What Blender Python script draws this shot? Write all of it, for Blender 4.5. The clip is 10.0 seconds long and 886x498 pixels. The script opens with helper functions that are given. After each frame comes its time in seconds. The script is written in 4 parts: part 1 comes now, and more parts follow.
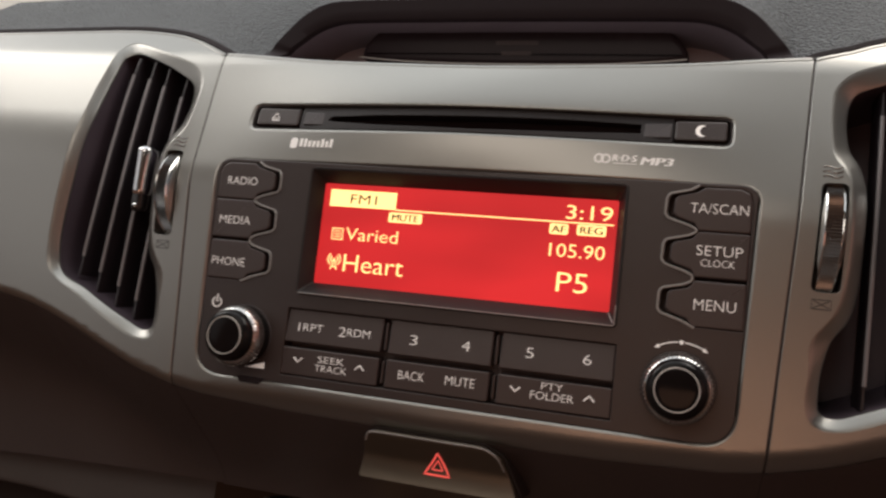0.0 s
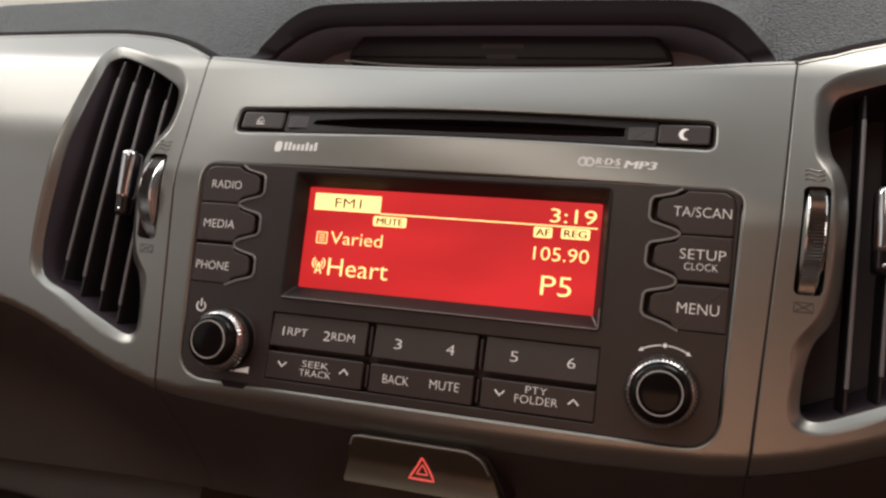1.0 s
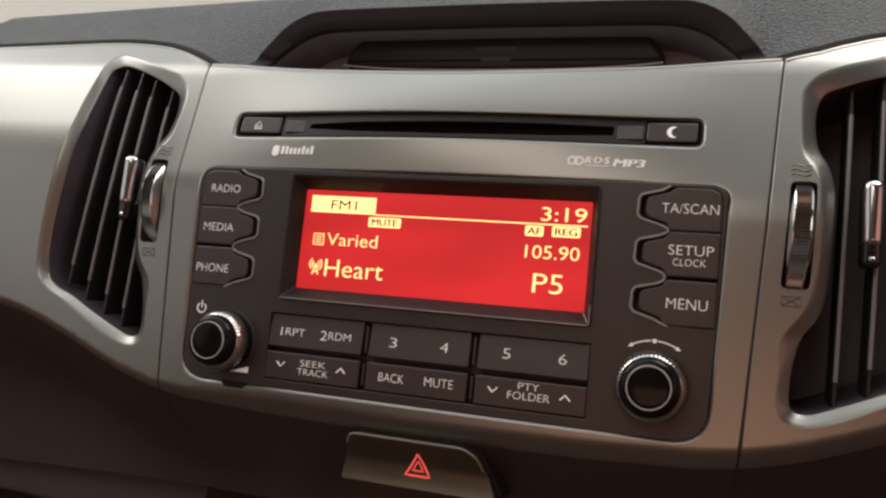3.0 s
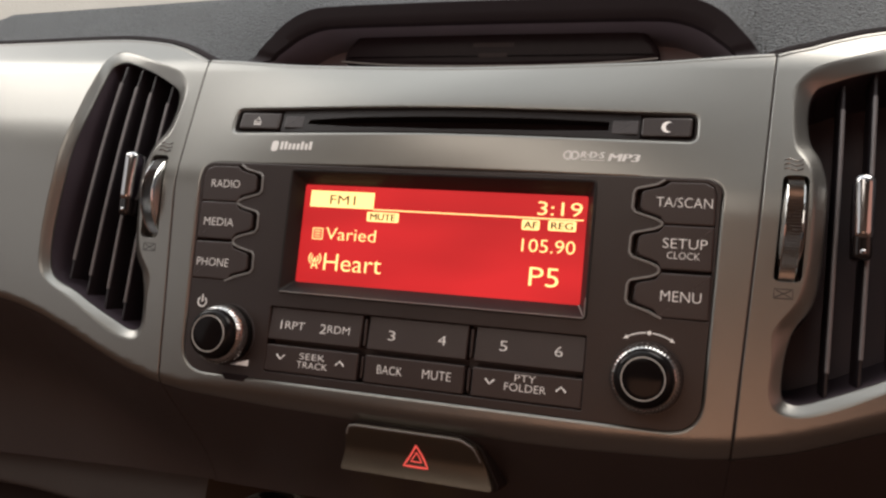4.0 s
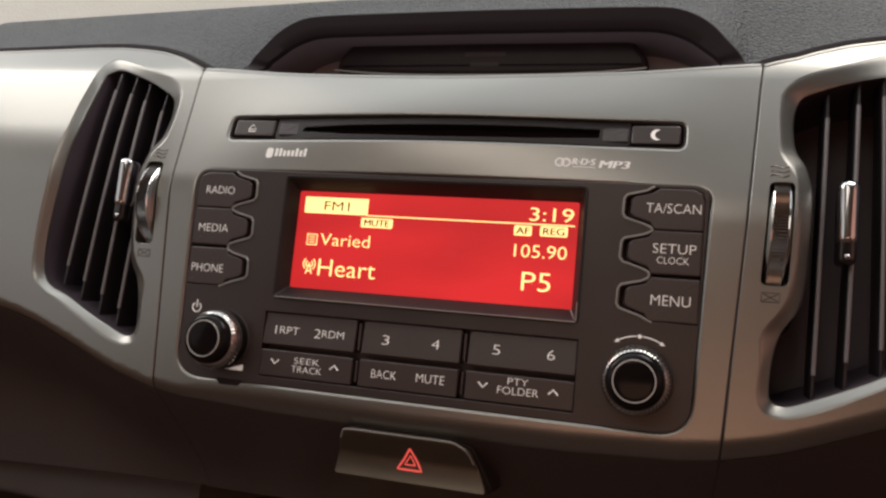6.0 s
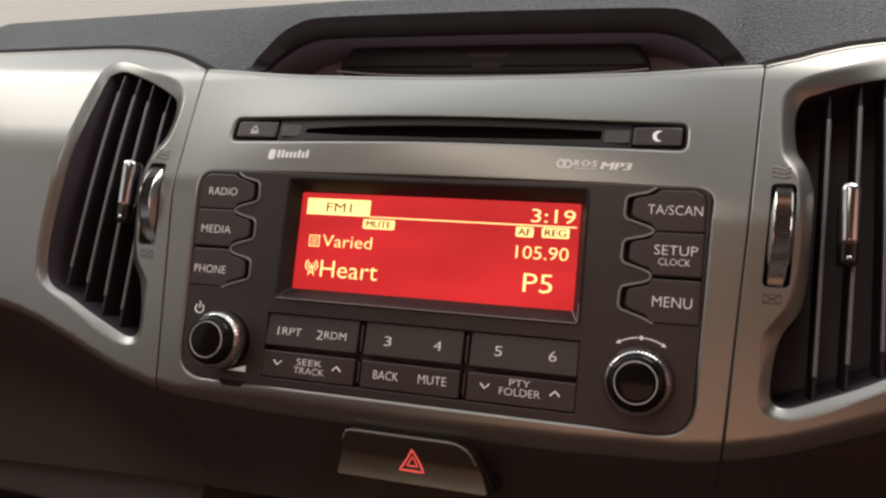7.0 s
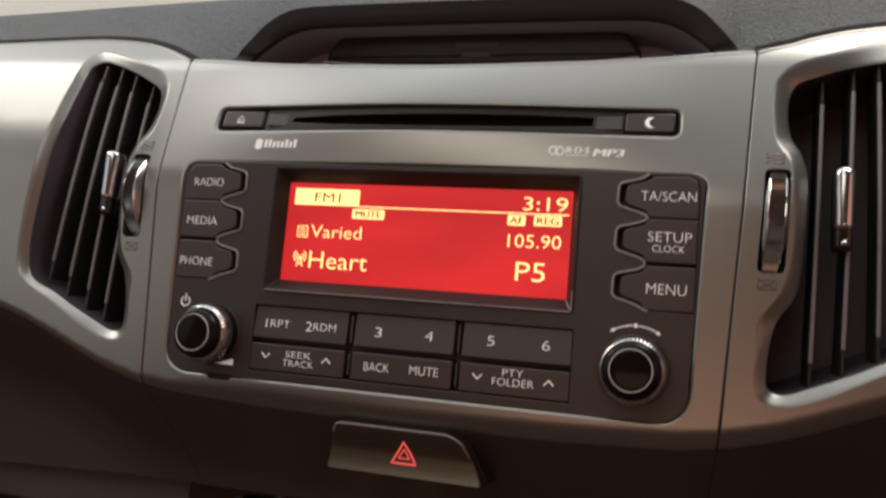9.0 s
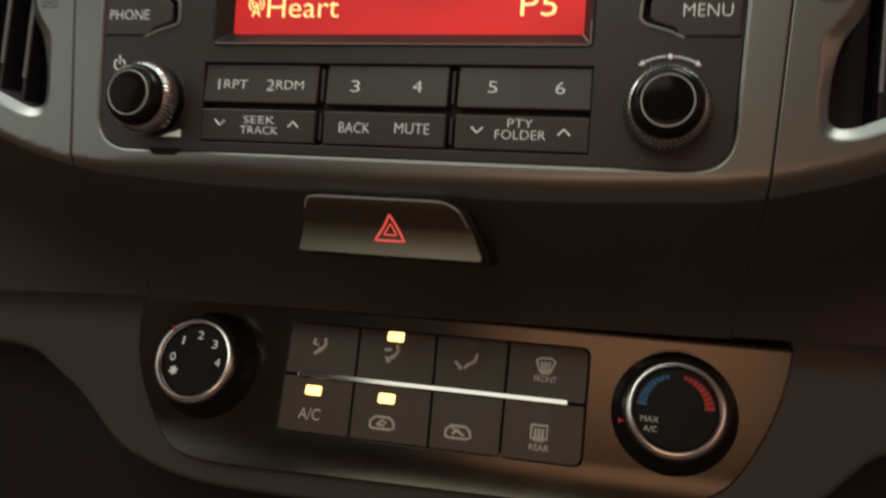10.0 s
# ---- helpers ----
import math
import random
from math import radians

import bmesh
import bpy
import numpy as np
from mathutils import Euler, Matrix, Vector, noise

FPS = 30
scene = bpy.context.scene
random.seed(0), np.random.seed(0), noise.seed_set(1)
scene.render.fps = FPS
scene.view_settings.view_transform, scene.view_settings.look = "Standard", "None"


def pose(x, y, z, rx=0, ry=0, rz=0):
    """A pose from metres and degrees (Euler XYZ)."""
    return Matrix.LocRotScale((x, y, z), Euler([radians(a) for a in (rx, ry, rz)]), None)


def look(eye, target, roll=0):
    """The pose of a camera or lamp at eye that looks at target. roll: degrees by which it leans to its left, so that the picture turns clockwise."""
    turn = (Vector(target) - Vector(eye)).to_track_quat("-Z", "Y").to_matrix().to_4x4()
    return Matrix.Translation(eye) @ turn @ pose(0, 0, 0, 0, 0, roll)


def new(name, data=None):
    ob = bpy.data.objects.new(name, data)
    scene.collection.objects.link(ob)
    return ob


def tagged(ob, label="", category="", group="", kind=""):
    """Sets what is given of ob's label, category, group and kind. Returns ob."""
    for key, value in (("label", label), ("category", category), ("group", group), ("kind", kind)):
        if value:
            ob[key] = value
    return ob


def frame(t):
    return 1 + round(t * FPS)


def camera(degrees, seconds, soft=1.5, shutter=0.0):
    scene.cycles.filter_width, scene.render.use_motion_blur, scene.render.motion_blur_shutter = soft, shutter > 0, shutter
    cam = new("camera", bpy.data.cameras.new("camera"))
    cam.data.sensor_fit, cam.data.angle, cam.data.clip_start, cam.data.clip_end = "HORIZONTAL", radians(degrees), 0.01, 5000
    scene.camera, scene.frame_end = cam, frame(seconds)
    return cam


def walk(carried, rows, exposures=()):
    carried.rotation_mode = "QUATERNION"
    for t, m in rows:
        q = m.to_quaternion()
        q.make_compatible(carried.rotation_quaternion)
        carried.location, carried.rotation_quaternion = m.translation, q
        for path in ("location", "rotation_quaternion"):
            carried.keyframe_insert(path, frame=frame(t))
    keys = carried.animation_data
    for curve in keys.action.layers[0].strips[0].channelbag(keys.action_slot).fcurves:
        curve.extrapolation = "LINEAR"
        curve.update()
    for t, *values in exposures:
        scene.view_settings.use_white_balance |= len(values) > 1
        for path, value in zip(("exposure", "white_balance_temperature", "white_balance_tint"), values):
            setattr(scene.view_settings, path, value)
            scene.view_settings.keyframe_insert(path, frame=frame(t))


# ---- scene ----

# The dashboard is laid out on the plane of the radio's face: x to the right, z up the face, y into the dash,
# in millimetres. FACE sets that plane into the car: the centre stack leans back.
FACE = pose(0, 0, 0.86, -24, 0, 0)

cam = camera(56.8, 10.0, soft=2.45, shutter=0.7)


def aim(x, y, z, yaw, pitch, roll):
    """A camera pose on the face's axes, from metres and degrees."""
    a, b = radians(yaw), radians(pitch)
    ahead = Vector((-math.sin(a) * math.cos(b), math.cos(a) * math.cos(b), math.sin(b)))
    return FACE @ look((x, y, z), Vector((x, y, z)) + ahead, roll)


PATH = [
    (0, 0.0913, -0.2961, -0.0119, 17.81, 5.27, 6.48),
    (0.5, 0.0948, -0.2917, -0.0093, 17.15, 5.20, 6.38),
    (1, 0.0940, -0.2949, -0.0113, 17.29, 5.54, 6.34),
    (1.5, 0.0973, -0.2940, -0.0116, 17.83, 6.10, 5.85),
    (2, 0.0963, -0.2953, -0.0145, 18.14, 5.95, 5.99),
    (3.5, 0.1072, -0.2971, -0.0127, 18.64, 5.67, 5.69),
    (4, 0.1061, -0.2999, -0.0141, 18.42, 5.51, 5.64),
    (4.5, 0.1056, -0.3009, -0.0147, 18.06, 5.59, 5.56),
    (5, 0.1064, -0.3040, -0.0147, 17.63, 5.87, 5.47),
    (5.5, 0.1047, -0.3046, -0.0171, 17.45, 6.33, 5.57),
    (7, 0.1056, -0.3053, -0.0155, 17.76, 6.17, 5.55),
    (7.5, 0.1059, -0.3060, -0.0151, 17.57, 5.92, 5.45),
    (8, 0.1071, -0.3064, -0.0134, 17.52, 5.73, 5.33),
    (8.5, 0.1067, -0.3068, -0.0149, 17.26, 6.15, 5.17),
    (9, 0.1022, -0.3009, -0.0204, 16.71, 6.45, 5.10),
    (9.1, 0.0991, -0.2979, -0.0261, 16.27, 6.87, 5.17),
    (9.2, 0.0946, -0.2910, -0.0263, 15.41, 5.00, 5.02),
    (9.3, 0.0946, -0.2836, -0.0363, 15.22, 5.22, 5.05),
    (9.4, 0.0908, -0.2780, -0.0443, 15.19, 4.30, 4.77),
    (9.5, 0.0871, -0.2748, -0.0496, 14.99, 3.46, 4.55),
    (9.6, 0.0855, -0.2666, -0.0548, 15.05, 2.28, 4.55),
    (9.7, 0.0849, -0.2604, -0.0622, 14.75, 1.95, 4.51),
    (9.8, 0.0861, -0.2557, -0.0648, 14.93, 1.21, 4.52),
    (9.9, 0.0844, -0.2512, -0.0699, 14.34, 0.77, 4.32),
    (10, 0.0829, -0.2478, -0.0712, 13.95, 0.38, 3.91),
]
walk(cam, [(t, aim(*row)) for t, *row in PATH], [(0, 0.14, 6550, 13), (9.1, 0.14, 6550, 13), (9.5, 0.06, 6700, 18), (9.7, 0.01, 6600, 13), (9.9, 0.0, 6450, 0), (10.0, 0.02, 6350, -3)])

# ---- light ----
world = bpy.data.worlds.new("daylight")
scene.world = world
world.use_nodes = True
world.node_tree.nodes["Background"].inputs[0].default_value = (0.8, 0.85, 0.9, 1)
world.node_tree.nodes["Background"].inputs[1].default_value = 0.10


def area_lamp(name, eye, target, energy, width, height, color):
    data = bpy.data.lights.new(name, "AREA")
    data.shape, data.size, data.size_y, data.energy, data.color = "RECTANGLE", width, height, energy, color
    ob = new(name, data)
    ob.matrix_world = look(eye, target)
    return ob


# a dim covered car park: faint daylight through the windscreen, bright strip lamps seen through the glass ahead, and
# added weak warm fill from behind
area_lamp("windscreen_light", (-0.19, 0.32, 1.215), (-0.17, 0.32 - 0.48, 1.215 - 0.88), 4.1, 1.14, 0.95, (0.95, 1.0, 1.0))
area_lamp("strip_lamp_centre", (-0.20, 0.16, 1.36), (-0.10, 0.05, 0.9), 0.15, 0.40, 0.16, (0.95, 1.0, 0.98))
area_lamp("strip_lamp_right", (0.27, 0.20, 1.34), (0.12, 0.05, 0.9), 1.2, 0.30, 0.20, (1.0, 0.94, 0.84))
# unseen fill lamps, added to lift the left wing, roof reflections and lower right
area_lamp("left_fill_light", (-0.73, -0.36, 1.19), (0.0, 0.0, 0.90), 0.5, 0.70, 0.36, (1.0, 0.98, 0.94))
area_lamp("left_wing_fill", (-0.66, 0.08, 1.38), (-0.25, 0.0, 0.9), 1.6, 0.24, 0.38, (1.0, 0.97, 0.90))
area_lamp("roof_fill_light", (-0.12, -0.50, 1.465), (-0.12, -0.46, 0.8), 1.3, 0.46, 0.44, (1.0, 0.90, 0.78))
area_lamp("rear_fill_light", (0.08, -1.38, 1.21), (0.0, 0, 0.8), 1.05, 0.60, 0.32, (1.0, 0.51, 0.30))
area_lamp("right_fill_light", (0.74, -0.46, 1.16), (0.1, 0.0, 0.80), 0.45, 0.8, 0.32, (1.0, 0.42, 0.28))
from mathutils import geometry

# ---- materials ----


def material(name, color, rough=0.5, metal=0.0, vary=0.08, scale=60.0, bump=0.0, bump_scale=900.0, emit=0.0, spec=0.5,
             smudge=0.08, emit_color=None):
    """A surface with a fine grain and broad uneven patches in colour and gloss; sizes in metres."""
    m = bpy.data.materials.new(name)
    m.use_nodes = True
    nodes, links = m.node_tree.nodes, m.node_tree.links
    b = nodes["Principled BSDF"]
    coord = nodes.new("ShaderNodeTexCoord")
    broad, fine = nodes.new("ShaderNodeTexNoise"), nodes.new("ShaderNodeTexNoise")
    broad.inputs["Scale"].default_value, broad.inputs["Detail"].default_value = scale, 5
    fine.inputs["Scale"].default_value, fine.inputs["Detail"].default_value = bump_scale, 3
    links.new(coord.outputs["Object"], broad.inputs["Vector"])
    links.new(coord.outputs["Object"], fine.inputs["Vector"])
    mix = nodes.new("ShaderNodeMix")
    mix.data_type = "RGBA"
    mix.inputs["A"].default_value = (*[c * (1 - vary) for c in color], 1)
    mix.inputs["B"].default_value = (*[min(1, c * (1 + vary)) for c in color], 1)
    links.new(broad.outputs["Fac"], mix.inputs["Factor"])
    links.new(mix.outputs["Result"], b.inputs["Base Color"])
    span = nodes.new("ShaderNodeMapRange")
    span.inputs["To Min"].default_value, span.inputs["To Max"].default_value = max(0.02, rough - smudge), min(1, rough + smudge)
    links.new(broad.outputs["Fac"], span.inputs["Value"])
    links.new(span.outputs["Result"], b.inputs["Roughness"])
    b.inputs["Metallic"].default_value = metal
    b.inputs["Specular IOR Level"].default_value = spec
    if bump:
        n = nodes.new("ShaderNodeBump")
        n.inputs["Strength"].default_value, n.inputs["Distance"].default_value = bump, 0.0004
        links.new(fine.outputs["Fac"], n.inputs["Height"])
        links.new(n.outputs["Normal"], b.inputs["Normal"])
    if emit:
        b.inputs["Emission Color"].default_value = (*(emit_color or color), 1)
        b.inputs["Emission Strength"].default_value = emit
    return m


def leather_grain(name, color, rough, strength, cells):
    """Moulded soft plastic with a leather grain of small rounded cells."""
    m = material(name, color, rough, 0, 0.12, 25)
    nodes, links = m.node_tree.nodes, m.node_tree.links
    cell, rough_noise, bump = nodes.new("ShaderNodeTexVoronoi"), nodes.new("ShaderNodeTexNoise"), nodes.new("ShaderNodeBump")
    coord = nodes.new("ShaderNodeTexCoord")
    cell.feature = "SMOOTH_F1"
    cell.inputs["Scale"].default_value = cells
    rough_noise.inputs["Scale"].default_value = cells * 0.7
    warp = nodes.new("ShaderNodeVectorMath")
    warp.operation = "MULTIPLY_ADD"
    warp.inputs[1].default_value = (0.0005, 0.0005, 0.0005)
    links.new(coord.outputs["Object"], rough_noise.inputs["Vector"])
    links.new(rough_noise.outputs["Color"], warp.inputs[0])
    links.new(coord.outputs["Object"], warp.inputs[2])
    links.new(warp.outputs["Vector"], cell.inputs["Vector"])
    bump.inputs["Strength"].default_value, bump.inputs["Distance"].default_value = strength, 0.0034
    links.new(cell.outputs["Distance"], bump.inputs["Height"])
    links.new(bump.outputs["Normal"], nodes["Principled BSDF"].inputs["Normal"])
    return m


SILVER = material("silver_paint", (0.262, 0.256, 0.240), 0.335, 0.90, 0.05, 14, 0.06, 2600, smudge=0.03)
PAD = leather_grain("grained_pad", (0.034, 0.034, 0.035), 0.50, 1.0, 800)
BEIGE = leather_grain("pale_upper_trim", (0.36, 0.33, 0.285), 0.6, 0.25, 700)
BLACK_TRIM = material("black_plastic", (0.028, 0.023, 0.022), 0.6, 0, 0.2, 40, 0.1, 1800, spec=0.2)
DEEP = material("unlit_black_plastic", (0.070, 0.058, 0.057), 0.7, 0, 0.2, 40)
WELL = material("vent_well_plastic", (0.062, 0.046, 0.058), 0.5, 0, 0.2, 40, spec=0.5)
FACE_PLASTIC = material("radio_face_plastic", (0.036, 0.0252, 0.0235), 0.38, 0, 0.1, 45, 0.12, 2400)
BUTTON = material("button_plastic", (0.050, 0.036, 0.034), 0.40, 0, 0.1, 70, 0.10, 2600)
GLOSS = material("gloss_black", (0.018, 0.015, 0.015), 0.10, 0, 0.2, 60, smudge=0.05)
LENS = material("smoked_lens", (0.022, 0.016, 0.018), 0.2, 0, 0.2, 60, smudge=0.04, spec=0.05)
# one plastic in two tones: lit back lighter, shaded inside darker
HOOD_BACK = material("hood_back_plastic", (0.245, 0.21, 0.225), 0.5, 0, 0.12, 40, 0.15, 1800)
HOOD_SHADED = material("hood_shaded_plastic", (0.155, 0.133, 0.148), 0.5, 0, 0.12, 40, 0.15, 1800)
CHROME = material("chrome", (0.80, 0.80, 0.79), 0.08, 1.0, 0.03, 60, smudge=0.04)
RING = material("ring_chrome", (0.95, 0.95, 0.93), 0.24, 1.0, 0.05, 90, smudge=0.12)
SATIN = material("satin_chrome", (0.48, 0.47, 0.455), 0.12, 1.0, 0.05, 60, smudge=0.06)
VANE = material("vane_plastic", (0.019, 0.015, 0.018), 0.38, 0, 0.15, 60, 0.1, 2000)
KNOB = material("knob_plastic", (0.010, 0.009, 0.009), 0.16, 0, 0.2, 60, smudge=0.05, spec=0.15)
# silver turning under: its shade is put into this dark colour
UNDERSIDE_SHADE = material("shaded_underside", (0.049, 0.037, 0.035), 0.5, 0, 0.12, 40, 0.15, 2000)
COLLAR = material("fluted_collar", (0.66, 0.65, 0.64), 0.13, 1.0, 0.05, 60)
PALE = material("pale_ring", (0.62, 0.60, 0.57), 0.35, 0, 0.05, 60)
HOOD_BLACK = material("hood_rim_plastic", (0.020, 0.0145, 0.016), 0.65, 0, 0.15, 40, 0.1, 1800, spec=0.1)
CAP = material("knob_cap_plastic", (0.009, 0.007, 0.007), 0.12, 0, 0.2, 60, spec=0.1)
DIAL = material("dial_plastic", (0.014, 0.012, 0.011), 0.4, 0, 0.15, 60, spec=0.12)
WHEEL = material("wheel_plating", (0.17, 0.168, 0.166), 0.25, 1.0, 0.1, 60)
GUIDE = material("slot_plate_plastic", (0.019, 0.016, 0.017), 0.5, 0, 0.1, 60, spec=0.3)
GUIDE_PALE = material("slot_guide_plastic", (0.060, 0.053, 0.056), 0.4, 0, 0.1, 60)
PLATE = material("bright_plating", (0.56, 0.56, 0.57), 0.10, 1.0, 0.05, 60, smudge=0.05)
# edge highlights painted as pale colour; also the display's grey lip
RIM = material("groove_edge", (0.27, 0.26, 0.25), 0.35, 0.2, 0.1, 60)
LEGEND = material("backlit_legend", (0.85, 0.83, 0.80), 0.5, 0, 0.05, 300, emit=0.16, emit_color=(1.0, 0.93, 0.86))
LEGEND_DIM = material("grey_legend", (0.82, 0.78, 0.72), 0.5, 0, 0.05, 300)
PRINT = material("white_print", (0.92, 0.91, 0.89), 0.6, 0, 0.04, 300)
# highlight along the black vanes' front edges, put in as grey
VANE_GLINT = material("vane_glint", (0.20, 0.192, 0.20), 0.4, 0.2, 0.1, 200)
FAINT = material("faint_legend", (0.05, 0.04, 0.04), 0.3, 0, 0.1, 300, spec=0.05)
EMBOSS = material("etched_mark", (0.06, 0.058, 0.055), 0.5, 0.2, 0.1, 200)
LCD = material("lcd_backlight", (0.20, 0.004, 0.006), 0.45, 0, 0.05, 30, emit=1.0, emit_color=(0.565, 0.020, 0.021), spec=0.3)
glow = LCD.node_tree.nodes.new("ShaderNodeMapRange")
cloud = LCD.node_tree.nodes.new("ShaderNodeTexNoise")
cloud.inputs["Scale"].default_value, cloud.inputs["Detail"].default_value = 2.2, 1
glow.inputs["From Min"].default_value, glow.inputs["From Max"].default_value = 0.3, 0.7
glow.inputs["To Min"].default_value, glow.inputs["To Max"].default_value = 0.78, 1.1
LCD.node_tree.links.new(cloud.outputs["Fac"], glow.inputs["Value"])
LCD.node_tree.links.new(glow.outputs["Result"], LCD.node_tree.nodes["Principled BSDF"].inputs["Emission Strength"])
LCD_INK = material("lcd_ink", (0.8, 0.55, 0.2), 0.3, 0, 0.02, 30, emit=1.3, emit_color=(1.0, 0.70, 0.27))
LCD_DARK = material("lcd_dark_ink", (0.05, 0.018, 0.006), 0.5, 0, 0.02, 30, spec=0.2)
HAZARD_RED = material("lit_hazard_red", (0.6, 0.06, 0.05), 0.4, 0, 0.05, 200, emit=0.55, emit_color=(1.0, 0.13, 0.10))
LED = material("amber_led", (0.9, 0.6, 0.3), 0.3, 0, 0.02, 200, emit=3.0, emit_color=(1.0, 0.57, 0.19))
LED_OFF = material("unlit_led", (0.02, 0.016, 0.013), 0.3, 0, 0.1, 200)
CLIMATE_FACE = material("climate_face_paint", (0.085, 0.071, 0.058), 0.20, 0.92, 0.1, 30, 0.05, 2200)
CLIMATE_BUTTON = material("climate_button_plastic", (0.076, 0.049, 0.032), 0.45, 0, 0.1, 60, 0.1, 2600)
TRIM_GREY = material("console_trim_plastic", (0.072, 0.066, 0.064), 0.5, 0, 0.1, 40, 0.15, 2000)
COLD = material("cold_blue_ink", (0.03, 0.16, 0.36), 0.5, 0, 0.05, 200)
HOT = material("hot_red_ink", (0.55, 0.03, 0.03), 0.5, 0, 0.05, 200)
CABIN = material("cabin_cloth", (0.34, 0.21, 0.155), 0.9, 0, 0.25, 12, 0.4, 700)
HEADLINER = material("headliner_cloth", (0.34, 0.32, 0.29), 0.95, 0, 0.08, 20, 0.4, 900)
CARPET = material("floor_carpet", (0.16, 0.11, 0.095), 0.95, 0, 0.3, 20, 0.5, 500)

# ---- mesh helpers (millimetres on the face) ----
MM = 0.001
CENTRE = {}


def finish(bm, name, mat, centre=(0, 0, 0), angle=35):
    """A mesh in metres from a bmesh in millimetres, about a centre (x, y, z in millimetres)."""
    bmesh.ops.translate(bm, verts=bm.verts, vec=[-c for c in centre])
    bmesh.ops.scale(bm, verts=bm.verts, vec=(MM, MM, MM))
    me = bpy.data.meshes.new(name)
    bm.to_mesh(me)
    bm.free()
    me.materials.append(mat)
    me.polygons.foreach_set("use_smooth", [True] * len(me.polygons))
    me.set_sharp_from_angle(angle=radians(angle))
    if "bent" in me.attributes:
        given = [tuple(d.vector) for d in me.attributes["bent"].data]
        me.normals_split_custom_set([given[lp.vertex_index] for lp in me.loops])
    return me


def setting(name, bm, mat, label, category, angle=35):
    ob = new(name, finish(bm, name, mat, angle=angle))
    ob.matrix_world = FACE
    return tagged(ob, label, category, kind="structure")


def thing(name, centre, label, category, group=""):
    ob = new(name)
    ob.matrix_world = FACE @ Matrix.Translation([c * MM for c in centre])
    ob.empty_display_size = 0.01
    CENTRE[ob] = centre
    return tagged(ob, label, category, group)


def part(name, bm, mat, parent, label="", angle=35):
    ob = new(name, finish(bm, name, mat, CENTRE[parent], angle))
    ob.parent = parent
    CENTRE[ob] = CENTRE[parent]
    return tagged(ob, label)


def mirror(pts, side):
    """The outline on the right (side 1) or left (-1)."""
    return [(side * x, z) for x, z in pts]


def curve_loop(pts, n=6, closed=True):
    """A smooth outline through the points."""
    out, count = [], len(pts)
    for i in range(count if closed else count - 1):
        p = [pts[(i + k) % count] if closed else pts[min(max(i + k, 0), count - 1)] for k in (-1, 0, 1, 2)]
        for s in range(n):
            u = s / n
            out.append(tuple(0.5 * (2 * p[1][c] + (p[2][c] - p[0][c]) * u + (2 * p[0][c] - 5 * p[1][c] + 4 * p[2][c] - p[3][c]) * u * u
                                    + (3 * p[1][c] - p[0][c] - 3 * p[2][c] + p[3][c]) * u ** 3) for c in range(len(p[0]))))
    if not closed:
        out.append(tuple(pts[-1]))
    return out


def rounded(pts, r, n=5):
    """The polygon with its corners rounded; r is one radius or one for each corner."""
    out, count = [], len(pts)
    for i, p in enumerate(pts):
        rad = r[i] if isinstance(r, (list, tuple)) else r
        a, p, b = Vector(pts[i - 1]), Vector(p), Vector(pts[(i + 1) % count])
        da, db = (a - p), (b - p)
        reach = min(rad / max(1e-6, math.tan(da.angle(db) / 2)), 0.48 * da.length, 0.48 * db.length)
        if rad <= 0 or reach < 1e-3:
            out.append(tuple(p))
            continue
        s, e = p + da.normalized() * reach, p + db.normalized() * reach
        for k in range(n + 1):
            u = k / n
            out.append(tuple(s * (1 - u) ** 2 + p * 2 * u * (1 - u) + e * u * u))
    return out


def rect(x0, x1, z0, z1, r=1.0, n=4):
    return rounded([(x0, z0), (x1, z0), (x1, z1), (x0, z1)], r, n)


def area_of(loop):
    return sum(loop[i - 1][0] * loop[i][1] - loop[i][0] * loop[i - 1][1] for i in range(len(loop))) / 2


def outward(loop):
    """The unit directions that point out of the loop at each of its points."""
    turn = 1 if area_of(loop) > 0 else -1
    out, count = [], len(loop)
    for i in range(count):
        a, p, b = (Vector(loop[k % count]) for k in (i - 1, i, i + 1))
        e, f = (p - a), (b - p)
        d = Vector((e.y, -e.x)).normalized() + Vector((f.y, -f.x)).normalized()
        d = d.normalized() if d.length > 1e-6 else Vector((0, 0))
        out.append(d * turn)
    return out


def grown(loop, d):
    return [(p[0] + d * o.x, p[1] + d * o.y) for p, o in zip(loop, outward(loop))]


def bridge(bm, a, b, closed=True):
    for i in range(len(a) if closed else len(a) - 1):
        j = (i + 1) % len(a)
        bm.faces.new((a[i], a[j], b[j], b[i]))


def ring_of(bm, loop, y, prof=None):
    return [bm.verts.new((x, y + (prof(x, z) if prof else 0), z)) for x, z in loop]


def prism(bm, loop, front, back, r=0.6, prof=None, seg=3, closed_back=False):
    """A solid button: its front edge rounded by r. front and back: depths y."""
    if area_of(loop) < 0:
        loop = loop[::-1]
    rings = [ring_of(bm, grown(loop, -r - 0.15 * min(1, r / 0.5)), front, prof)]
    for k in range(seg + 1):
        a = radians(90) * k / seg
        rings.append(ring_of(bm, grown(loop, -r * (1 - math.sin(a))), front + r * (1 - math.cos(a)), prof))
    rings.append(ring_of(bm, loop, back, prof))
    bm.faces.new(rings[0])
    for a, b in zip(rings, rings[1:]):
        bridge(bm, b, a)
    if closed_back:
        bm.faces.new(rings[-1][::-1])
    return bm


